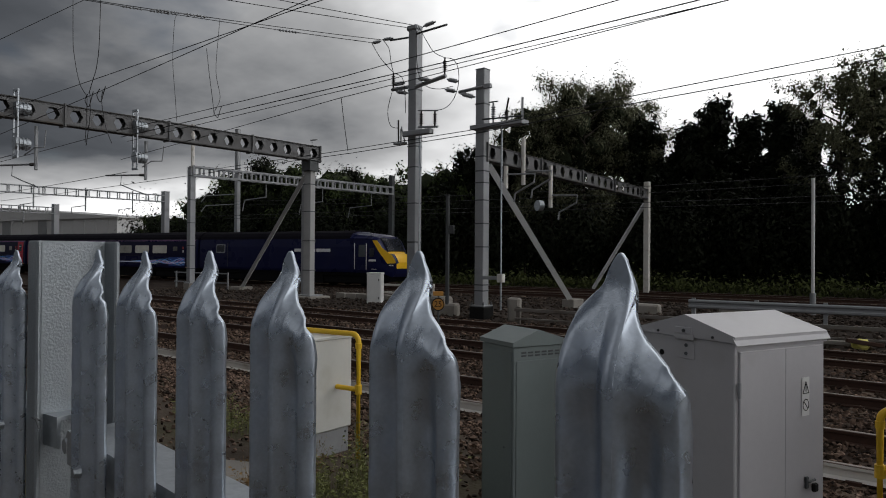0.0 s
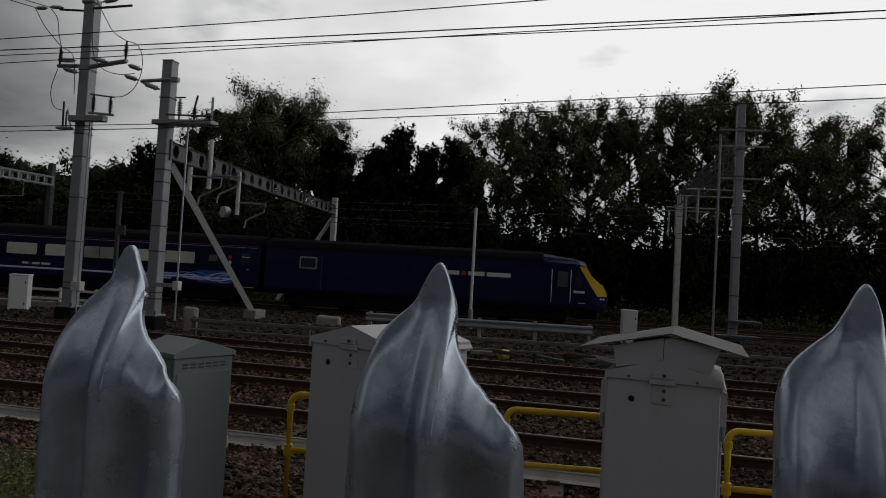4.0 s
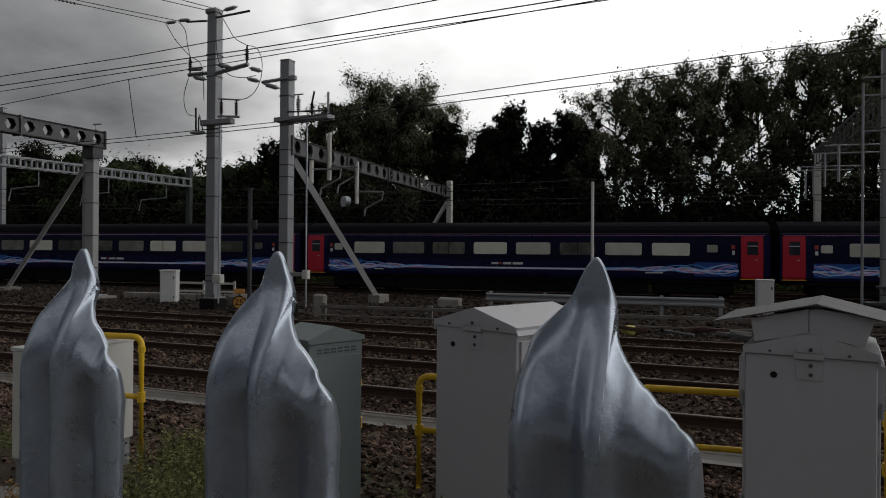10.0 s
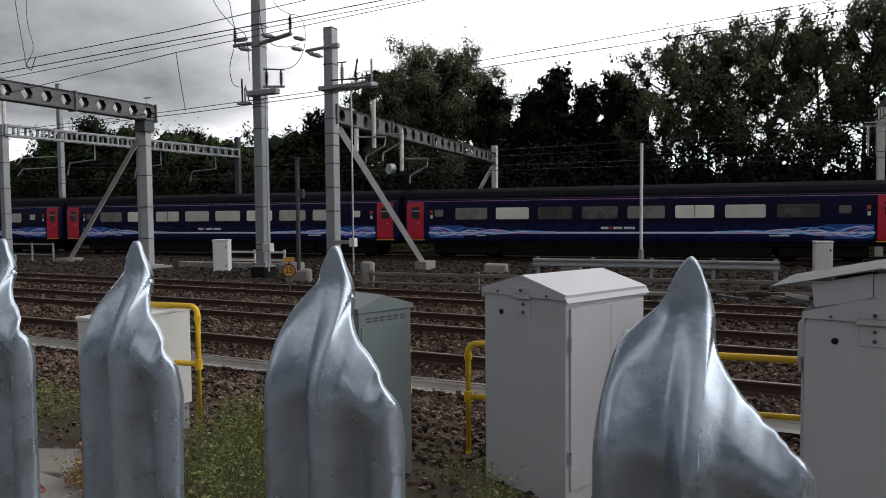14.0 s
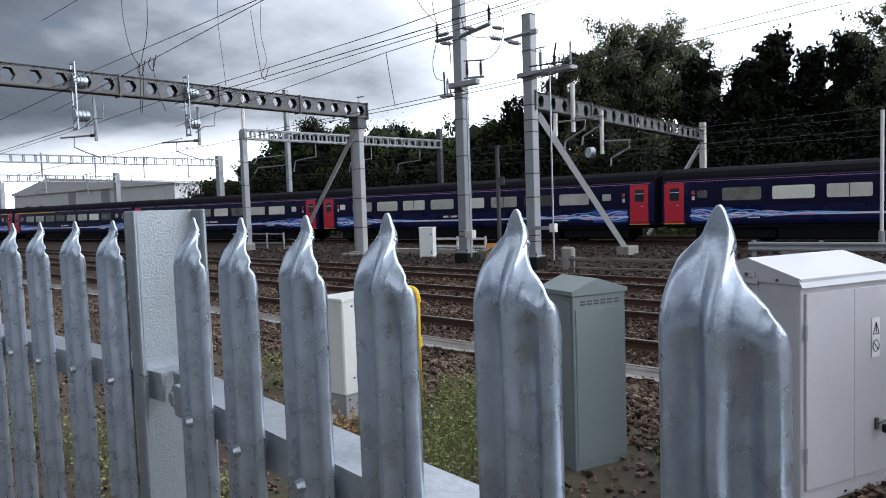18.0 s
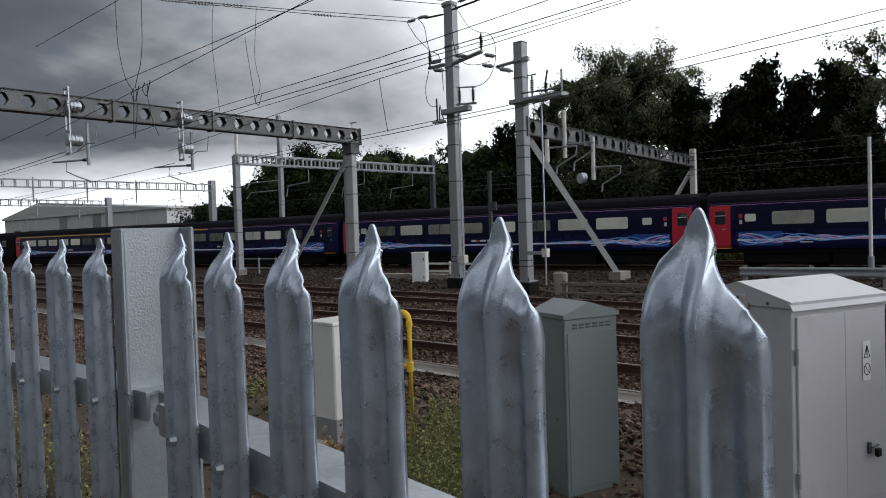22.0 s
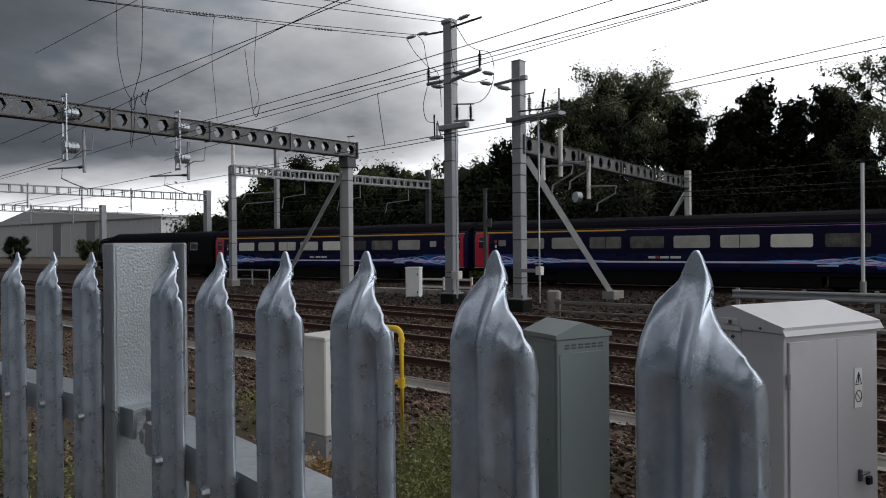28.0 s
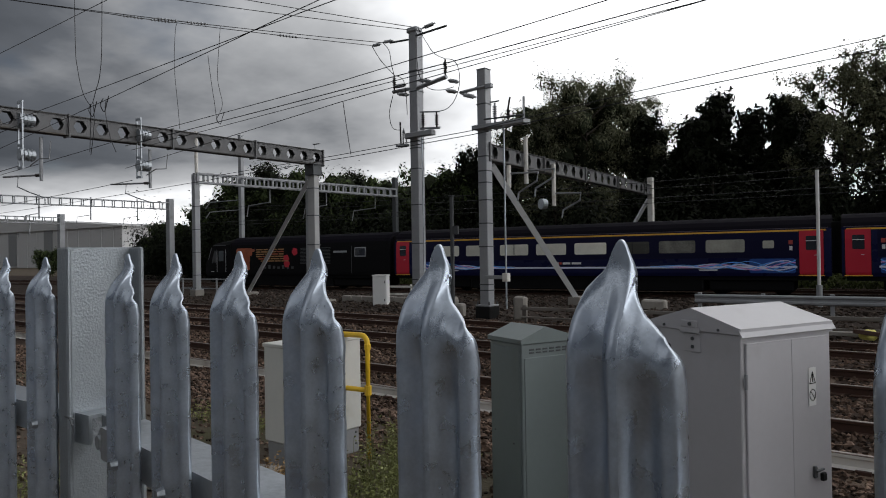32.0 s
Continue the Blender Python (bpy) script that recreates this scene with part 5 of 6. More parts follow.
def panel(x0, x1, z0, z1, lift, corner=0.0):
    """A plate that follows the car side, both faces rounded at the corners."""
    bm = bmesh.new()
    if corner:
        n = 4
        pts = []
        for cx, cz, a in ((x1 - corner, z1 - corner, 0), (x0 + corner, z1 - corner, 90), (x0 + corner, z0 + corner, 180), (x1 - corner, z0 + corner, 270)):
            pts += [(cx + corner * math.cos(radians(a + 90 * k / n)), cz + corner * math.sin(radians(a + 90 * k / n))) for k in range(n + 1)]
    else:
        pts = [(x0, z0), (x1, z0), (x1, z1), (x0, z1)]
    bm.faces.new([bm.verts.new((x, 0, z)) for x, z in pts])
    for _, zb in SIDE[1:-1]:
        if z0 < zb < z1:
            bmesh.ops.bisect_plane(bm, geom=bm.verts[:] + bm.edges[:] + bm.faces[:], plane_co=(0, 0, zb), plane_no=(0, 0, 1))
    rim = [e for e in bm.edges if e.is_boundary]
    back = [v for v in bmesh.ops.extrude_edge_only(bm, edges=rim)["geom"] if isinstance(v, bmesh.types.BMVert)]
    for v in bm.verts:
        v.co.y = side_y(v.co.z) - lift
    for v in back:
        v.co.y += lift + .01
    bmesh.ops.recalc_face_normals(bm, faces=bm.faces)
    return bm


def ribbon(f, x0, x1, w, lift, n=26):
    """A painted line z = f(x) on the car side."""
    bm = bmesh.new()
    prev = None
    for i in range(n + 1):
        x = x0 + (x1 - x0) * i / n
        z = f(x)
        q = [bm.verts.new((x, side_y(z) - lift, z + s * w / 2)) for s in (-1, 1)]
        if prev:
            bm.faces.new((prev[0], q[0], q[1], prev[1]))
        prev = q
    return bm


def bogie(parent, x):
    # solid black block; the shade between the bogie's parts is in its colour
    b = part("bogie", boxm((x - 1.75, -1.15, .20), (x + 1.75, 1.15, .72), .06), TRAIN_BLACK, parent)
    for dx in (-1.3, 1.3):
        for y in (-.83, .70):
            bm = bmesh.new()
            add_rod(bm, (x + dx, y, .457), (x + dx, y + .13, .457), .457, 20)
            part("wheel", bm, TRAIN_BLACK, b)


def train_door(c, x, w=.92, blue=False):
    d = part("door", panel(x, x + w, .96, 2.86, .012, .04), TRAIN_BLUE if blue else TRAIN_RED, c, "dark blue slam door" if blue else "red slam door")
    part("door_gap", panel(x - .025, x + w + .025, .94, 2.88, .007, .04), BLACK, d)
    part("door_window", panel(x + w * .28, x + w * .76, 2.02, 2.62, .020, .04), GLASS_DARK, d)
    part("window_rail", boxm((x + w * .28, side_y(2.4) - .03, 2.40), (x + w * .76, side_y(2.4) - .018, 2.43)), LETTER, d)
    part("door_handle", boxm((x + w * .62, side_y(1.8) - .04, 1.78), (x + w * .74, side_y(1.8) - .012, 1.81)), LETTER, d)
    bm = bmesh.new()
    add_box(bm, (x - .04, side_y(.95) - .05, .90), (x + w + .04, side_y(.95), .94))
    part("step_board", bm, STRIPE_GOLD, d)


def coach(stripe, label, blue_front=False):
    L = 22.75
    c = thing("railway_coach", None, label, "railway coach", "coaches of the train")
    bm = bmesh.new()
    add_prism(bm, [(y, z) for y, z in full(SIDE)], .13, L - .0, "x")
    part("body", bm, TRAIN_BLUE, c)
    bm = bmesh.new()
    add_prism(bm, full(ROOF), .13, L, "x")
    part("roof", bm, TRAIN_ROOF, c, smooth=False)
    part("upper_band", panel(1.4, L - 1.27, 1.70, 2.80, .004), TRAIN_UPPER, c)
    # underframe reaches low, so its black also stands for shade under the coach
    part("underframe", boxm((5.2, -1.2, .16), (L - 5.2, 1.2, .87), .05), TRAIN_BLACK, c)
    part("solebar", boxm((.3, -1.25, .70), (L - .2, 1.25, .89)), TRAIN_BLACK, c)
    bogie(c, 3.4)
    bogie(c, L - 3.2)
    for x0 in (-.42, L):
        part("gangway", boxm((x0 + .02, -.95, 1.0), (x0 + .53 if x0 < 0 else x0 + .42, .95, 3.25), .05), BLACK, c)
    train_door(c, .25)
    train_door(c, L - .30 - .92 + .01, blue=blue_front)
    for i in range(8):
        x = 2.9 + i * 2.115
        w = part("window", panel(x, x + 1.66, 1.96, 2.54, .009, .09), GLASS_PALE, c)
        if i in (2, 5):
            bm = bmesh.new()
            add_box(bm, (x + .82, side_y(2.3) - .02, 1.97), (x + .85, side_y(2.3) - .006, 2.53))
            part("window_bar", bm, BLACK, w)
    for x in (1.78, 20.1):
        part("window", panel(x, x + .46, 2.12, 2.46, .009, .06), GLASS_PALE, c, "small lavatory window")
    for x in (1.52, L - 1.62):
        part("notice", panel(x, x + .16, 2.28, 2.46, .009), REDDISH, c)
        part("notice", panel(x + .03, x + .15, 2.02, 2.2, .009), LETTER, c)
    part("waist_stripe", ribbon(lambda x: 1.29, 1.45, L - 1.3, .085, .008, 2), STRIPE_WHITE, c)
    gold = {"pink": .3, "half": 9.0, "gold": L - .2}[stripe]
    if gold > 1:
        part("gold_line", ribbon(lambda x: 2.87, .3, gold, .075, .008, 2), STRIPE_GOLD, c)
    if gold < L - 1:
        part("cantrail_line", ribbon(lambda x: 2.89, gold, L - .2, .018, .008, 2), STRIPE_PINK, c)
    part("gutter", boxm((.2, -1.325, 2.96), (L - .1, -1.285, 2.985)), GUTTER, c)
    # light-trail waves that swell towards the doors, running nearly in step
    for x0, x1, end in ((1.5, 8.0, 1.5), (L - 7.6, L - 1.35, L - 1.35)):
        for k, (ph, am, mt, w, up) in enumerate(((0, .22, STRIPE_BLUE, .055, 0), (.5, .24, STRIPE_WHITE, .040, .02), (1.1, .20, STRIPE_PINK, .05, -.03), (2.3, .26, STRIPE_BLUE, .05, .06), (2.9, .16, STRIPE_WHITE, .055, -.05), (3.6, .30, STRIPE_BLUE, .035, .02))):
            fade = lambda x, e=end, l=x1 - x0: max(0.0, 1 - abs(x - e) / l) ** 1.1
            part("light_trail", ribbon(lambda x, p=ph, a=am, u=up, f=fade: 1.33 + f(x) * (u + a * math.sin(2.15 * abs(x - end) + p)), x0, x1, w, .009 + .0006 * k, 40), mt, c)
    xa, xb = (1.5, L - 3.2)
    for xx in (xa, xb):
        part("blue_flash", panel(xx, xx + 1.85, 1.02, 1.66, .006, .10), TRAIN_FLASH, c)
    # lettering as plain bars
    for x0, w in ((10.15, .34), (10.72, .40), (11.2, .5)):
        part("lettering_bar", panel(x0, x0 + w, 1.46, 1.57, .010), LETTER, c)
    part("lettering_bar", panel(10.53, 10.66, 1.46, 1.57, .010), REDDISH, c)
    part("number_bar", panel(4.0, 4.5, 1.13, 1.19, .010), LETTER, c)
    part("number_bar", panel(17.4, 18.2, 1.13, 1.19, .010), LETTER, c)
    return c


NOSE_TOP = ((13.9, 3.02), (15.7, 2.95), (16.12, 2.85), (16.5, 2.43), (16.87, 2.01), (17.32, 1.95), (17.52, 1.68), (17.64, 1.43))
NOSE_LOW = ((13.9, .88), (15.7, .88), (16.12, .86), (16.5, .82), (16.87, .76), (17.32, .64), (17.52, .85), (17.64, 1.15))


def cab_width(x):
    k = max(0.0, x - 15.4) / 1.68
    return 1.365 - .50 * k ** 1.6


def cab_plate(outline, lift, depth=.02):
    """A plate on the cab's near side, cut to an outline of x and z."""
    outline = shorten(outline)
    bm = bmesh.new()
    outer = [bm.verts.new((x, -cab_width(x) - lift - .004, z)) for x, z in outline]
    inner = [bm.verts.new((x, -cab_width(x) + depth, z)) for x, z in outline]
    bm.faces.new(outer)
    n = len(outline)
    for k in range(n):
        bm.faces.new((outer[k], inner[k], inner[(k + 1) % n], outer[(k + 1) % n]))
    bmesh.ops.triangulate(bm, faces=[f for f in bm.faces if len(f.verts) > 4])
    bmesh.ops.recalc_face_normals(bm, faces=bm.faces)
    return bm


def shorten(pts):
    return [(x if x < 15.4 else 15.4 + (x - 15.4) * .75, z) for x, z in pts]


def power_car(dark, label):
    c = thing("power_car", None, label, "locomotive", "coaches of the train")
    body = TRAIN_BLACK if dark else TRAIN_BLUE
    bm = bmesh.new()
    add_prism(bm, [(y, z) for y, z in full(SIDE)], .15, 13.9, "x")
    part("body", bm, body, c)
    bm = bmesh.new()
    add_prism(bm, full([(y, min(z, 3.50)) for y, z in ROOF]), .15, 13.9, "x")
    part("roof", bm, TRAIN_ROOF, c)
    # cab and sloping nose, narrowing to the front
    bm = bmesh.new()
    rings = []
    for (x, top), (_, low) in zip(shorten(NOSE_TOP), shorten(NOSE_LOW)):
        w, crown = cab_width(x), (.40 if x < 15 else .26 if x < 16 else .10)
        pts = [(-w + .05, low), (-w, low + .2 * (top - low)), (-w, low + .6 * (top - low)), (-w + .01, top), (-w + .25, top + crown * .6), (-w * .4, top + crown)]
        rings.append([bm.verts.new((x, y, z)) for y, z in pts + [(-y, z) for y, z in reversed(pts)]])
    for a, b in zip(rings, rings[1:]):
        for k in range(12):
            f = bm.faces.new((a[k], b[k], b[(k + 1) % 12], a[(k + 1) % 12]))
            f.material_index = 1 if (not dark and 4 <= k <= 6 and b[0].co.x > 16.3) else 0
    bm.faces.new(rings[-1]).material_index = 0 if dark else 1
    bm.faces.new(rings[0][::-1])
    bmesh.ops.recalc_face_normals(bm, faces=bm.faces)
    part("cab", bm, (body, TRAIN_YELLOW), c)
    if not dark:
        edge = cab_plate(((15.68, 2.86), (16.1, 2.86), (16.5, 2.42), (16.87, 2.0), (17.32, 1.94), (17.52, 1.66), (17.57, 1.48), (16.94, 1.46), (16.5, 1.92), (16.1, 2.36)), .008)
        part("yellow_edge", edge, TRAIN_YELLOW, c, "yellow warning edge of the nose")
    bm = bmesh.new()
    q = [(15.95, -1.0, 2.99), (15.95, 1.0, 2.99), (16.48, .9, 2.19), (16.48, -.9, 2.19)]
    top = [bm.verts.new((x + .03, y, z + .03)) for x, y, z in q]
    low = [bm.verts.new((x - .05, y, z - .05)) for x, y, z in q]
    bm.faces.new(top)
    for k in range(4):
        bm.faces.new((top[k], low[k], low[(k + 1) % 4], top[(k + 1) % 4]))
    part("windscreen", bm, GLASS_DARK, c)
    part("cab_door", panel(14.4, 15.2, .98, 2.82, .008, .05), body, c)
    part("cab_window", panel(14.6, 15.1, 1.85, 2.58, .016, .05), CAB_PANE, c, "grey reflecting cab door window")
    if dark:
        part("side_window", cab_plate(((15.3, 1.75), (16.1, 1.72), (15.98, 2.0), (15.6, 2.6), (15.34, 2.6)), .008), CAB_PANE, c)
        part("windscreen_edge", cab_plate(((16.05, 2.86), (16.14, 2.82), (16.88, 1.98), (16.8, 1.96)), .012), GALV_DULL, c)
        part("roof_gutter", boxm((13.9, -1.35, 2.94), (15.7, -1.30, 2.99)), STEEL_DARK, c)
    else:
        part("side_window", panel(15.42, 15.78, 1.86, 2.40, .012, .06), GLASS_DARK, c)
        part("headlight", cab_plate(((17.04, 1.30), (17.46, 1.28), (17.50, 1.41), (17.02, 1.43)), .006), BLACK, c)
        for x in (17.10, 17.29):
            part("headlight_lens", cab_plate(((x, 1.31), (x + .13, 1.31), (x + .11, 1.38), (x - .02, 1.38)), .014), LETTER, c)
    for x in (14.32, 15.22):
        bm = bmesh.new()
        add_rod(bm, (x, -1.42, 1.1), (x, -1.42, 2.68), .02, 6)
        part("grab_rail", bm, LETTER if not dark else GALV_DULL, c)
    part("guard_window", panel(1.9, 2.8, 2.02, 2.62, .012, .06), GALV_DULL, c)
    part("guard_window_glass", panel(1.97, 2.73, 2.09, 2.55, .016, .05), GLASS_DARK, c)
    part("guard_door_line", panel(3.02, 3.05, 1.0, 2.7, .010), STEEL_DARK, c)
    part("body_step", panel(15.6, 15.95, 1.10, 1.13, .03), LETTER, c)
    part("buffer_shroud", boxm((15.4, -.95, .35), (16.6, .95, .90), .1), TRAIN_BLACK, c)
    # drawn low and black to cover the shaded gap under the car
    part("underframe", boxm((4.7, -1.2, .16), (11.6, 1.2, .87), .05), TRAIN_BLACK, c)
    part("solebar", boxm((.3, -1.25, .70), (15.6, 1.25, .878)), TRAIN_BLACK, c)
    bogie(c, 2.9)
    bogie(c, 13.4)
    part("gangway", boxm((-.35, -.9, 1.0), (.16, .9, 3.2), .05), BLACK, c)
    if dark:
        # a ragged orange figure-like patch, rows of gold text, two red flowers
        for x0, x1, z0, z1 in ((11.75, 13.3, 2.18, 2.72), (11.95, 12.7, 1.75, 2.3), (12.0, 12.45, 1.2, 1.85), (12.55, 13.05, 1.95, 2.25), (11.5, 11.8, 2.45, 2.66)):
            part("orange_patch", panel(x0, x1, z0, z1, .008, .12), ORANGE, c, "burnt orange livery patch")
        for i in range(6):
            z = 2.56 - i * .155
            x = 11.35 - .22 * max(0, i - 3)
            for k in range(4):
                w = (.62, .40, .74, .52)[(k + i) % 4]
                part("text_bar", panel(x - w, x, z, z + .075, .013), (TEXT_GOLD, ORANGE)[(i + k) % 5 == 4], c)
                x -= w + .09
        for x, z in ((7.8, 2.42), (8.55, 1.98), (8.5, 1.62)):
            for a in range(5):
                px, pz = x + .13 * math.cos(a * 1.257 + z), z + .13 * math.sin(a * 1.257 + z)
                part("red_petal", panel(px - .13, px + .13, pz - .12, pz + .12, .010 + .001 * a, .11), TRAIN_RED, c)
        for i in range(7):
            part("grey_scrawl_bar", panel(7.9 + .42 * i, 8.1 + .42 * i, 1.30, 1.45 + .05 * (i % 3), .010), STEEL_DARK, c)
        part("name_plate", panel(3.4, 4.5, 2.30, 2.42, .014), GALV_DULL, c)
        for i in range(12):
            part("grille_bar", panel(4.75, 7.3, 1.62 + i * .09, 1.655 + i * .09, .02), STEEL_DARK, c)
    else:
        for x0, w, mt in ((9.32, .55, LETTER), (9.97, .22, REDDISH), (10.3, .80, LETTER), (11.2, 1.15, LETTER)):
            part("lettering_bar", panel(x0, x0 + w, 2.14, 2.34, .010), mt, c)
        part("number_bar", panel(15.38, 15.9, 1.58, 1.70, .02), LETTER, c)
    return c


# place of the coupling behind the leading power car, by seconds
GO = ((0, -40.95), (1, -33.72), (2, -26.52), (3, -19.48), (4, -12.4), (4.5, -8.85), (6.5, 5.5), (7, 9.0), (8, 15.75), (9, 22.41), (10, 29.0), (11, 35.54), (12, 42.07), (13, 48.58), (13.5, 51.8), (15.5, 64.7), (16, 67.93), (17, 74.37), (18, 80.9), (19, 87.39), (20, 93.9), (21, 100.3), (22, 106.4), (23, 112.45), (24, 118.33), (24.5, 121.15), (26.5, 132.0), (27, 134.64), (28, 139.93), (29, 144.86), (30, 149.8), (31, 154.77), (32, 159.73))
TRACK_Y, TRACK_Z = 34.18, -.35
cars = [(power_car(False, "dark blue diesel power car with yellow nose leading the train"), 0.0, 1)]
lead = coach("pink", "dark blue coach with pale windows and a dark blue front door", True)
std = coach("pink", "dark blue coach with red doors and pale windows")
half = coach("half", "dark blue coach, half-length gold stripe and dark blue front door", True)
fst = coach("gold", "dark blue first class coach with red doors and a gold stripe")
cars += [(lead, -22.88, 1), (std, -45.88, 1)]
for k in range(3, 7):
    cars.append((copy_thing(std, Matrix.Identity(4)), -23.0 * k + .12, 1))
cars += [(half, -160.88, 1), (fst, -183.88, 1)]
tail = power_car(True, "black diesel power car with an orange panel at the tail")
for o in tail.children_recursive:
    o.data.transform(Matrix.Diagonal((-1, 1, 1, 1)))
    o.data.flip_normals()
cars.append((tail, -184.0, 1))

# ---- trees ----


def leaf_cloud(rng, blobs, count, size):
    """Leaf sprays in soft clumps (centre, radii): small bent diamonds, thinning outwards."""
    vols = np.array([b[1][0] * b[1][1] * b[1][2] for b in blobs]) ** .7
    pick = rng.choice(len(blobs), count, p=vols / vols.sum())
    cen = np.array([b[0] for b in blobs])[pick]
    rad = np.array([b[1] for b in blobs])[pick]
    unit = lambda v: v / (np.linalg.norm(v, axis=1, keepdims=True) + 1e-6)
    off = rng.normal(size=(count, 3)) * .46
    p = cen + off * rad
    # leaves face outwards and up, their long side hangs down
    face = unit(unit(off) + rng.normal(size=(count, 3)) * .35 + (0, 0, .3))
    a = rng.normal(size=(count, 3)) * .6
    a[:, 2] -= .9
    a = unit(a - face * (a * face).sum(1, keepdims=True))
    b = unit(np.cross(a, face))
    s = size * rng.uniform(.5, 1.5, (count, 1))
    verts = np.stack((p - a * s, p + b * s * .45, p + a * s, p - b * s * .45), 1).reshape(-1, 3)
    idx = np.arange(count * 4).reshape(-1, 4)
    return verts.tolist(), idx.tolist()


def tree(name, seed, h, spread, leaves, label, crown_low=.25, leaf=.2, airy=0.0, mat=None, slim=False):
    """Trunk with rising limbs, each limb with twigs that carry small clumps."""
    rng = np.random.RandomState(seed)
    t = thing(name, None, label, "tree", "trees behind the tracks")
    bm = bmesh.new()
    lean = rng.uniform(-.05, .05, 2)
    trunk = [Vector((lean[0] * h * k + .25 * math.sin(3 * k + seed), lean[1] * h * k + .2 * math.sin(4 * k), h * .86 * k)) for k in np.linspace(0, 1, 9)]
    at = lambda f: trunk[min(7, int(f * 8))].lerp(trunk[min(8, int(f * 8) + 1)], f * 8 - min(7, int(f * 8)))
    for a, b, k in zip(trunk, trunk[1:], range(8)):
        add_rod(bm, a, b, h * .014 * (1 - k / 8.6), 7, h * .014 * (1 - (k + 1) / 8.6))
    blobs = []
    n = 22 if not slim else 30
    for i in range(n):
        f = crown_low + (.98 - crown_low) * ((i + .5) / n) ** .9
        base = at(f)
        ang = i * 2.4 + rng.uniform(-.6, .6)
        rel = (f - crown_low) / (1 - crown_low)
        prof = (.45 + .75 * math.sin(math.pi * min(1, rel * .8 + .12))) if not slim else (1.05 - rel) * 1.1
        reach = spread * max(.16, prof) * rng.uniform(.6, 1.05)
        rise = rng.uniform(.5, 1.2) if not slim else rng.uniform(.0, .4)
        tip = base + Vector((math.cos(ang) * reach, math.sin(ang) * reach, reach * rise))
        mid = base.lerp(tip, .5) - Vector((0, 0, .08 * reach))
        add_rod(bm, base, mid, h * .005, 5, h * .0032)
        add_rod(bm, mid, tip, h * .0032, 5, h * .001)
        for j in range(6 if not slim else 4):
            q = rng.uniform(.35, 1.05)
            root = base.lerp(tip, min(1, q))
            d = Vector(rng.normal(size=3) * (.5, .5, .35)) + Vector((math.cos(ang) * .4, math.sin(ang) * .4, .55 if not slim else .15))
            end = root + d * spread * .26
            add_rod(bm, root, end, h * .0016, 4, h * .0005)
            for w in (.45, 1.0):
                p = root.lerp(end, w)
                s = rng.uniform(.38, .75) * (1.15 - .25 * airy) * spread / 3.6
                blobs.append(((p.x, p.y, p.z), (s, s, s * rng.uniform(.8, 1.5))))
    k = h / max(b[0][2] + b[1][2] * .7 for b in blobs)
    blobs = [((c[0], c[1], c[2] * k), r) for c, r in blobs]
    for v in bm.verts:
        v.co.z *= k
    part("trunk", bm, BARK, t)
    # dense inner foliage behind the outer leaves, its dark colour holding the crown's shade
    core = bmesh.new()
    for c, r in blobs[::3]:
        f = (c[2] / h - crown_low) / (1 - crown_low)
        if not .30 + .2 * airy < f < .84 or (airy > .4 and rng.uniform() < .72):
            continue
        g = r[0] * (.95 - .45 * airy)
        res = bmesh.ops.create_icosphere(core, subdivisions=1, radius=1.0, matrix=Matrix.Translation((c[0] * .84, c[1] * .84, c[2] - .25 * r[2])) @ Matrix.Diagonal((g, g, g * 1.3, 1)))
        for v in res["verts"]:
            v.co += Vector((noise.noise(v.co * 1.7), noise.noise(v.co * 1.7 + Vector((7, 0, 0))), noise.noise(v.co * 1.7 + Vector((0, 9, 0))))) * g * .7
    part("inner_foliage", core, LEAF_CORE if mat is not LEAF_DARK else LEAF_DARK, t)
    vv, ff = leaf_cloud(rng, blobs, leaves, leaf)
    me = bpy.data.meshes.new("crown")
    me.from_pydata(vv, [], ff)
    me.materials.append(mat or LEAF)
    cr = new("crown", me)
    cr.parent = t
    return t


KINDS = {
    "round": tree("poplar_tree", 11, 17.5, 3.9, 30000, "tall dark green poplar with gaps in its crown", .20, .098, .2),
    "round2": tree("poplar_tree", 12, 16.5, 3.7, 28000, "tall dark green poplar with gaps in its crown", .20, .098, .2),
    "airy": tree("willow_tree", 13, 16.5, 3.3, 19000, "tall thin-leaved tree with sky showing between its limbs", .30, .096, .6),
    "airy2": tree("willow_tree", 14, 15.8, 3.1, 18000, "tall thin-leaved tree with sky showing between its limbs", .34, .096, .7),
    "airy3": tree("willow_tree", 15, 16.0, 3.4, 19000, "tall thin-leaved tree with sky showing between its limbs", .28, .096, .6),
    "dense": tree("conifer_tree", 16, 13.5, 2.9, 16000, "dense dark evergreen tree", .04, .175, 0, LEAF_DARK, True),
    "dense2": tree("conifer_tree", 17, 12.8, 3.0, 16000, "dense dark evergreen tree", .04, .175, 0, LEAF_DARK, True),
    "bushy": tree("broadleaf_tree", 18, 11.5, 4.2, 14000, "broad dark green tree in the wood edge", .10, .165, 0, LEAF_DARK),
    "bushy2": tree("broadleaf_tree", 19, 10.0, 4.0, 14000, "broad dark green tree in the wood edge", .10, .165, 0, LEAF_MID),
}
USED = set()


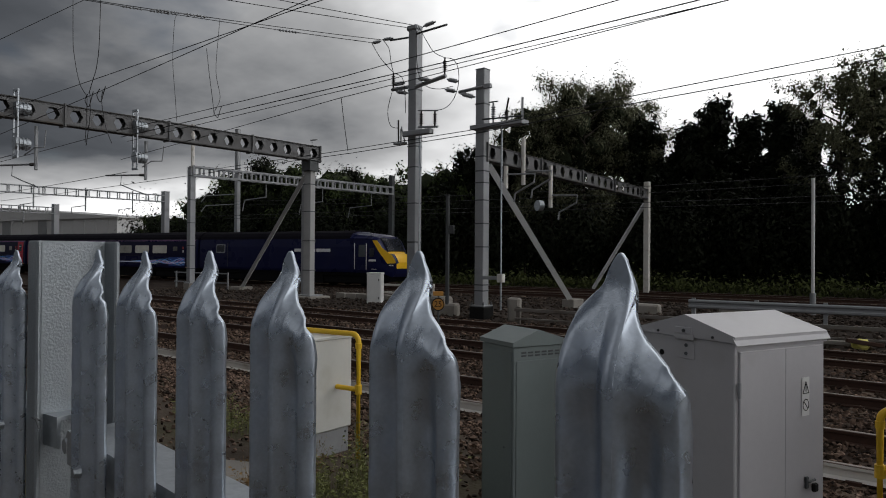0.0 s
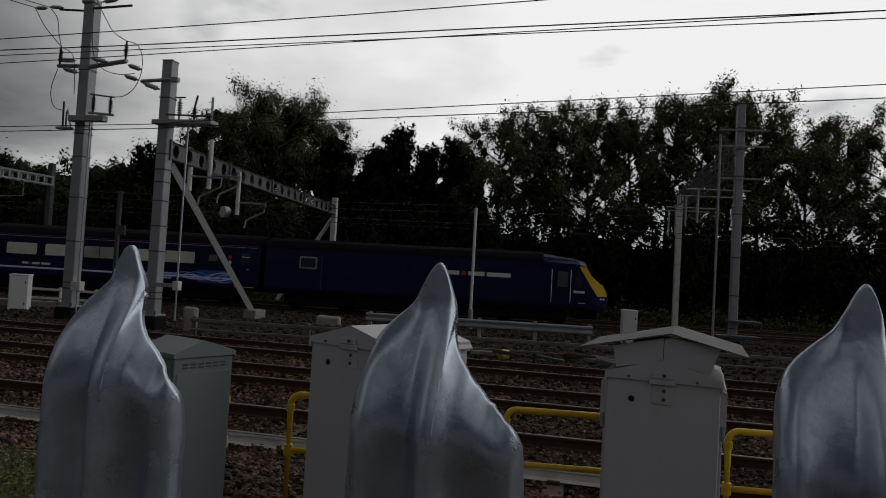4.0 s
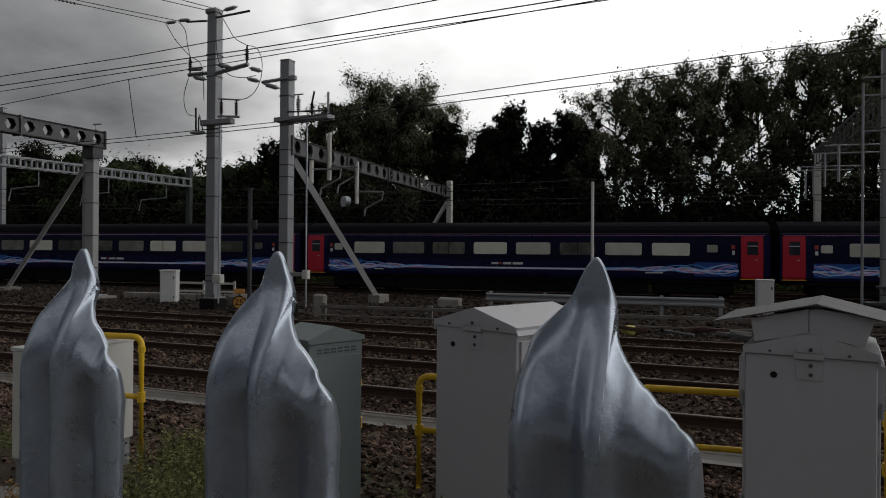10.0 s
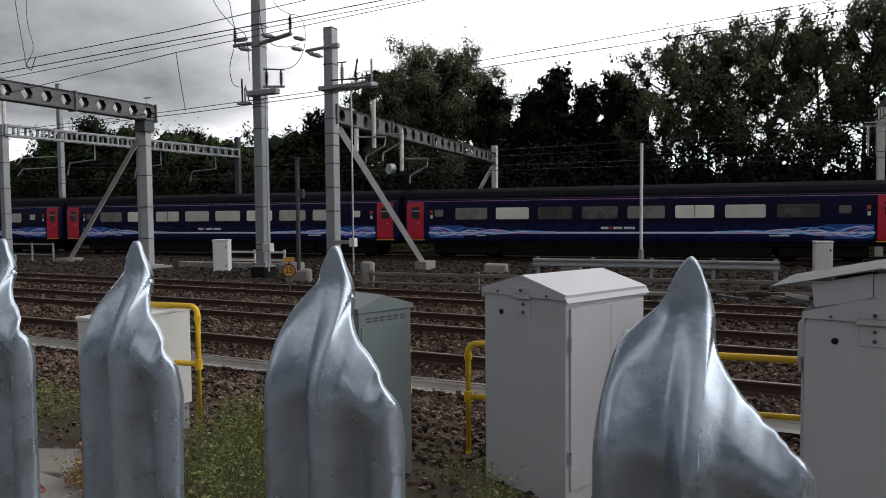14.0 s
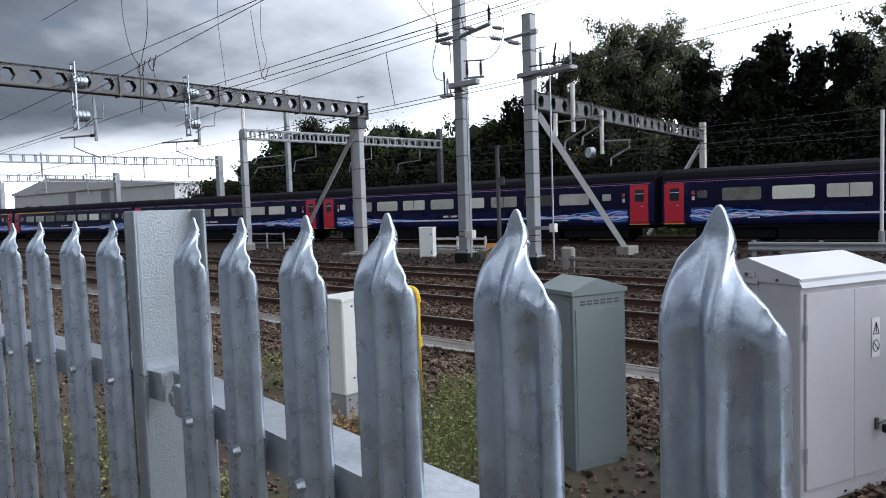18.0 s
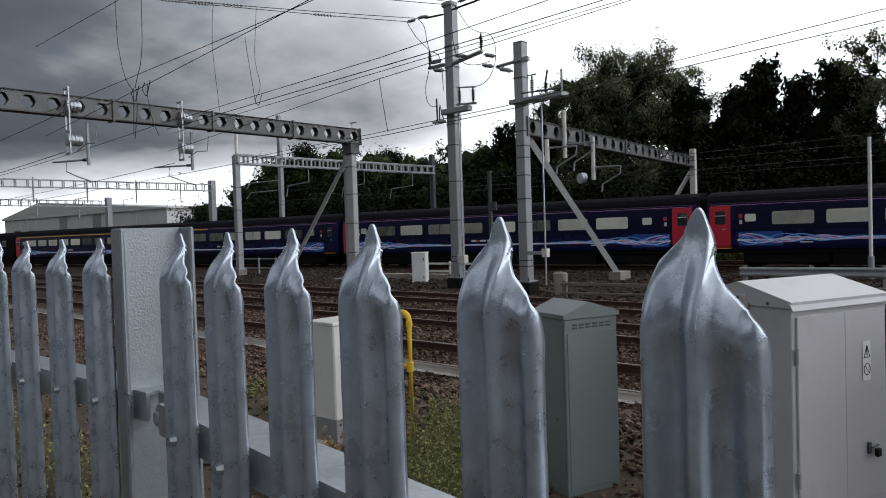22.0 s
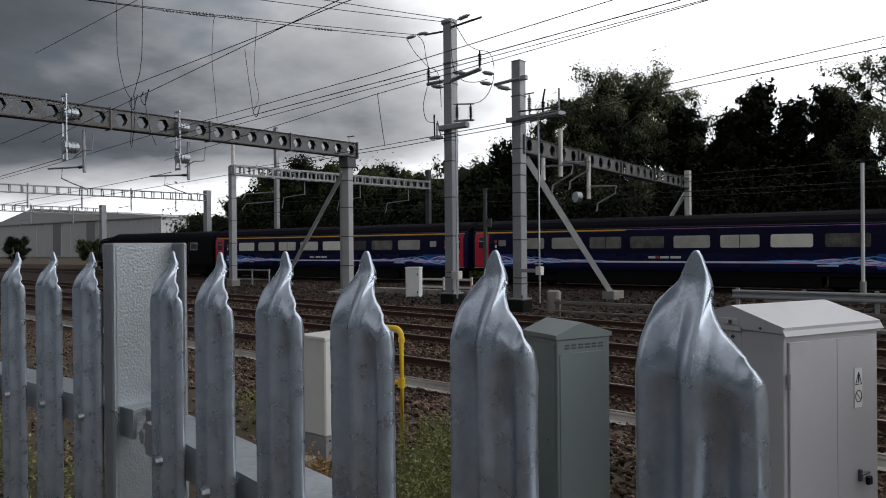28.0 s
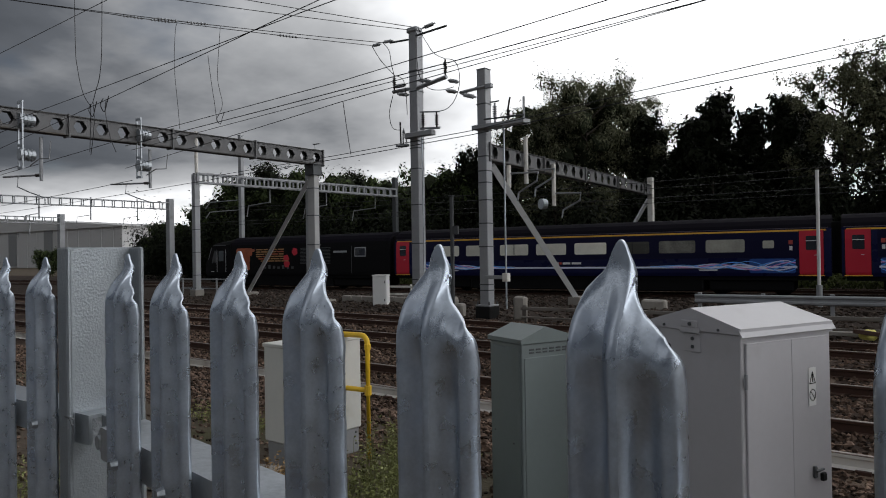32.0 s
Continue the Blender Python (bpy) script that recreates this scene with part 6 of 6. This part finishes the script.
def plant(kind, x, y, height, rz):
    k = KINDS[kind]
    base_h = {"round": 17.5, "round2": 16.5, "airy": 16.5, "airy2": 15.8, "airy3": 16.0, "dense": 13.5, "dense2": 12.8, "bushy": 11.5, "bushy2": 10.0}[kind]
    s = height / base_h
    if kind in USED:
        t = copy_thing(k, Matrix.Identity(4))
    else:
        t = k
        USED.add(kind)
    t.matrix_basis = pose(x, y, -.6, 0, 0, rz) @ Matrix.Diagonal((s, s, s, 1))


for kind, x, y, h, rz in (
    ("round", -19.6, 54, 17.4, 20), ("round2", -22.4, 54, 16.6, 100), ("round", -18.2, 57, 16.9, 200), ("round2", -24.6, 57, 14.2, 10), ("round2", -21.0, 60, 17.4, 50),
    ("dense", -14.6, 55, 13.4, 0), ("dense2", -12.2, 56, 13.0, 60), ("dense", -10.0, 54, 14.2, 120), ("dense2", -7.6, 56, 13.2, 10), ("dense", -5.4, 54, 13.6, 200), ("dense2", -15.6, 59, 12.4, 80), ("dense", -3.4, 57, 12.8, 20),
    ("airy", -1.8, 52, 15.2, 0), ("airy2", .8, 51, 15.6, 50), ("airy3", 3.2, 52, 16.2, 110), ("airy", 5.6, 50, 16.0, 200), ("airy2", 8.0, 52, 16.4, 260), ("airy3", 10.6, 50, 16.4, 10), ("airy", 13.0, 51, 17.6, 80), ("airy2", 15.2, 50, 17.4, 150), ("airy3", 17.8, 52, 16.2, 220), ("airy", 20.4, 51, 15.6, 290), ("airy2", 23.2, 51, 15.8, 20), ("airy3", 26.4, 52, 15.2, 90), ("airy", 29.6, 51, 14.6, 150), ("airy2", 33.2, 52, 14.8, 10), ("airy3", 37, 52, 15.0, 30),
    ("airy2", 2.0, 56, 14.5, 90), ("airy3", 7.0, 56, 15.0, 0), ("airy", 12.0, 56, 15.4, 40), ("airy2", 18.0, 57, 15.0, 120), ("airy", 24.0, 57, 14.0, 10),
    ("bushy", -29.6, 54, 12.0, 0), ("bushy2", -33.2, 55, 10.9, 50), ("bushy2", -36.8, 56, 10.0, 100), ("bushy", -40.4, 57, 9.8, 150), ("bushy2", -44.4, 56, 11.4, 10), ("bushy", -48.6, 56, 11.6, 70), ("bushy2", -52.8, 56, 12.6, 200), ("bushy", -57.0, 56, 13.0, 260), ("bushy2", -61.4, 57, 12.2, 20), ("bushy", -66.0, 58, 11.2, 140), ("bushy2", -70.6, 58, 9.8, 40), ("bushy", -75.4, 60, 8.8, 0), ("bushy2", -80.0, 58, 7.8, 70), ("bushy", -27.0, 58, 13.0, 90),
    ("bushy2", -86, 45, 4.0, 10), ("bushy", -107, 45, 4.6, 33),
):
    plant(kind, x, y, h, rz)


def hedge(name, label, xr, yr, hr, count, size, seed, mat):
    """A continuous tangle of undergrowth."""
    rng = np.random.RandomState(seed)
    blobs = []
    x = xr[0]
    while x < xr[1]:
        y, h = rng.uniform(*yr), rng.uniform(*hr)
        blobs.append(((x, y, h * .45 - .6), (1.6, 1.4, h * .55)))
        x += rng.uniform(.5, .9)
    vv, ff = leaf_cloud(rng, blobs, count, size)
    me = bpy.data.meshes.new(name)
    me.from_pydata(vv, [], ff)
    me.materials.append(mat)
    return tagged(new(name, me), label, "undergrowth", kind="stuff")


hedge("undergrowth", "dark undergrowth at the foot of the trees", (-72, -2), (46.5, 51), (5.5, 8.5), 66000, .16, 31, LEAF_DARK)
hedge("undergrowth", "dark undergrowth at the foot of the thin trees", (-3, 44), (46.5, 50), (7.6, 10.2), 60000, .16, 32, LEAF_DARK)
hedge("undergrowth", "low weeds along the far track", (-40, 30), (40.5, 43), (.7, 1.6), 16000, .12, 33, VERGE)

# near-black wood mass behind gives depth; its colour stands for deep shade
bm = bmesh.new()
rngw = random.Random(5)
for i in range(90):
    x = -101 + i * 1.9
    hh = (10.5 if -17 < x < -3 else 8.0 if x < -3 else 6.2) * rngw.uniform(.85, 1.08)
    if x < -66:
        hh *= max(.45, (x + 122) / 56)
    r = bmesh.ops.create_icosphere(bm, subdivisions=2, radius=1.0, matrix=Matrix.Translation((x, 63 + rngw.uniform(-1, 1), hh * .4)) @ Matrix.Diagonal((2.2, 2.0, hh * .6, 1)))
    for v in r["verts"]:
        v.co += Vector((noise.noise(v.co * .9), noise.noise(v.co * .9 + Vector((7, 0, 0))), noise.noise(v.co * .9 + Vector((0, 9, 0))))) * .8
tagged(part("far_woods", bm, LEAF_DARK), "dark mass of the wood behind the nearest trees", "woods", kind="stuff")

# ---- distant shed ----
sh = thing("warehouse", pose(-243, 140, -.6), "large pale grey clad warehouse far beyond the tracks", "warehouse")
part("wall", boxm((-56, -20, 0), (55, 20, 12.3)), SHED, sh)
bm = bmesh.new()
add_prism(bm, ((-57, 12.2), (-57, 12.9), (-26, 17.9), (56, 12.5), (56, 12.2)), -20.6, 20.6)
part("roof", bm, SHED, sh)
for x in (-11, 12):
    part("cladding_panel", boxm((x, -20.3, .5), (x + 5, -20, 12)), SHED_DARK, sh)
for i in range(18):
    part("cladding_rib", boxm((-55 + i * 6.2, -20.15, 0), (-54.7 + i * 6.2, -20, 12.2)), SHED, sh)

# ---- weeds by the fence ----


def weed_clump(x, y, n, h, spread, seed, mat, label, z=0.0):
    """Stems with narrow leaves."""
    rng = np.random.RandomState(seed)
    verts, faces = [], []
    for i in range(n):
        a, r = rng.uniform(0, 6.28), spread * math.sqrt(rng.uniform())
        bx, by = r * math.cos(a), r * math.sin(a)
        hh = h * rng.uniform(.45, 1.15)
        lx, ly = rng.normal(0, .16 * h, 2)
        wdt = .0022
        k = len(verts)
        pts = [(bx + lx * u * u, by + ly * u * u, hh * u) for u in (0, .5, 1)]
        for q, (px, py, pz) in enumerate(pts):
            ww = wdt * (1 - .4 * q)
            verts += [(px - ww, py, pz), (px + ww, py, pz)]
        faces += [(k, k + 1, k + 3, k + 2), (k + 2, k + 3, k + 5, k + 4)]
        for j in range(rng.randint(4, 9)):
            u = rng.uniform(.15, 1)
            p = np.array((bx + lx * u * u, by + ly * u * u, hh * u))
            d = rng.normal(size=3)
            d[2] = abs(d[2]) * .4
            d /= np.linalg.norm(d)
            s = rng.uniform(.018, .045)
            b = np.cross(d, rng.normal(size=3))
            b /= np.linalg.norm(b) + 1e-6
            k = len(verts)
            verts += [tuple(p), tuple(p + d * s * .5 + b * s * .2), tuple(p + d * s), tuple(p + d * s * .5 - b * s * .2)]
            faces.append((k, k + 1, k + 2, k + 3))
    me = bpy.data.meshes.new("weed_clump")
    me.from_pydata(verts, [], faces)
    me.materials.append(mat)
    o = new("weed_clump", me)
    o.matrix_basis = pose(x, y, z)
    return tagged(o, label, "weeds", "weed clumps", kind="stuff")


for i, (x, y, n, h, s, mt) in enumerate((
    (-2.55, 3.55, 190, .42, .32, WEED), (-2.95, 3.85, 170, .46, .30, WEED), (-2.4, 3.05, 150, .36, .28, WEED), (-3.1, 3.3, 150, .34, .26, WEED), (-2.75, 2.7, 120, .30, .26, WEED), (-3.45, 3.05, 120, .32, .16, WEED_DRY), (-3.35, 3.3, 60, .35, .12, WEED_DRY),
    (-3.3, 4.6, 90, .25, .3, WEED), (-5.2, 4.3, 90, .22, .3, WEED), (-6.0, 4.6, 90, .16, .35, WEED), (-4.9, 2.2, 150, .34, .4, WEED), (-5.6, 1.8, 150, .34, .4, WEED), (-6.4, 2.0, 150, .36, .45, WEED), (-7.2, 2.2, 150, .4, .5, WEED), (-4.2, 1.9, 120, .28, .35, WEED), (-8.3, 2.6, 150, .42, .6, WEED), (-3.6, 2.1, 90, .2, .3, WEED), (-9.6, 3.0, 150, .5, .7, WEED),
    (-.95, 3.45, 40, .34, .09, WEED), (-.8, 3.5, 26, .3, .07, WEED), (-1.3, 3.9, 30, .2, .1, WEED))):
    weed_clump(x, y, n, h, s, 40 + i, mt, "dry brown weeds beside the trackside box" if mt is WEED_DRY else "tangled green weeds growing in the cess", .0)


def motions():
    for car, off, _ in cars:
        walk(car, [(t, pose((x + off) * math.cos(radians(TRAIN_RZ)), TRACK_Y + (x + off) * math.sin(radians(TRAIN_RZ)), TRACK_Z, 0, 0, TRAIN_RZ)) for t, x in GO])


motions()
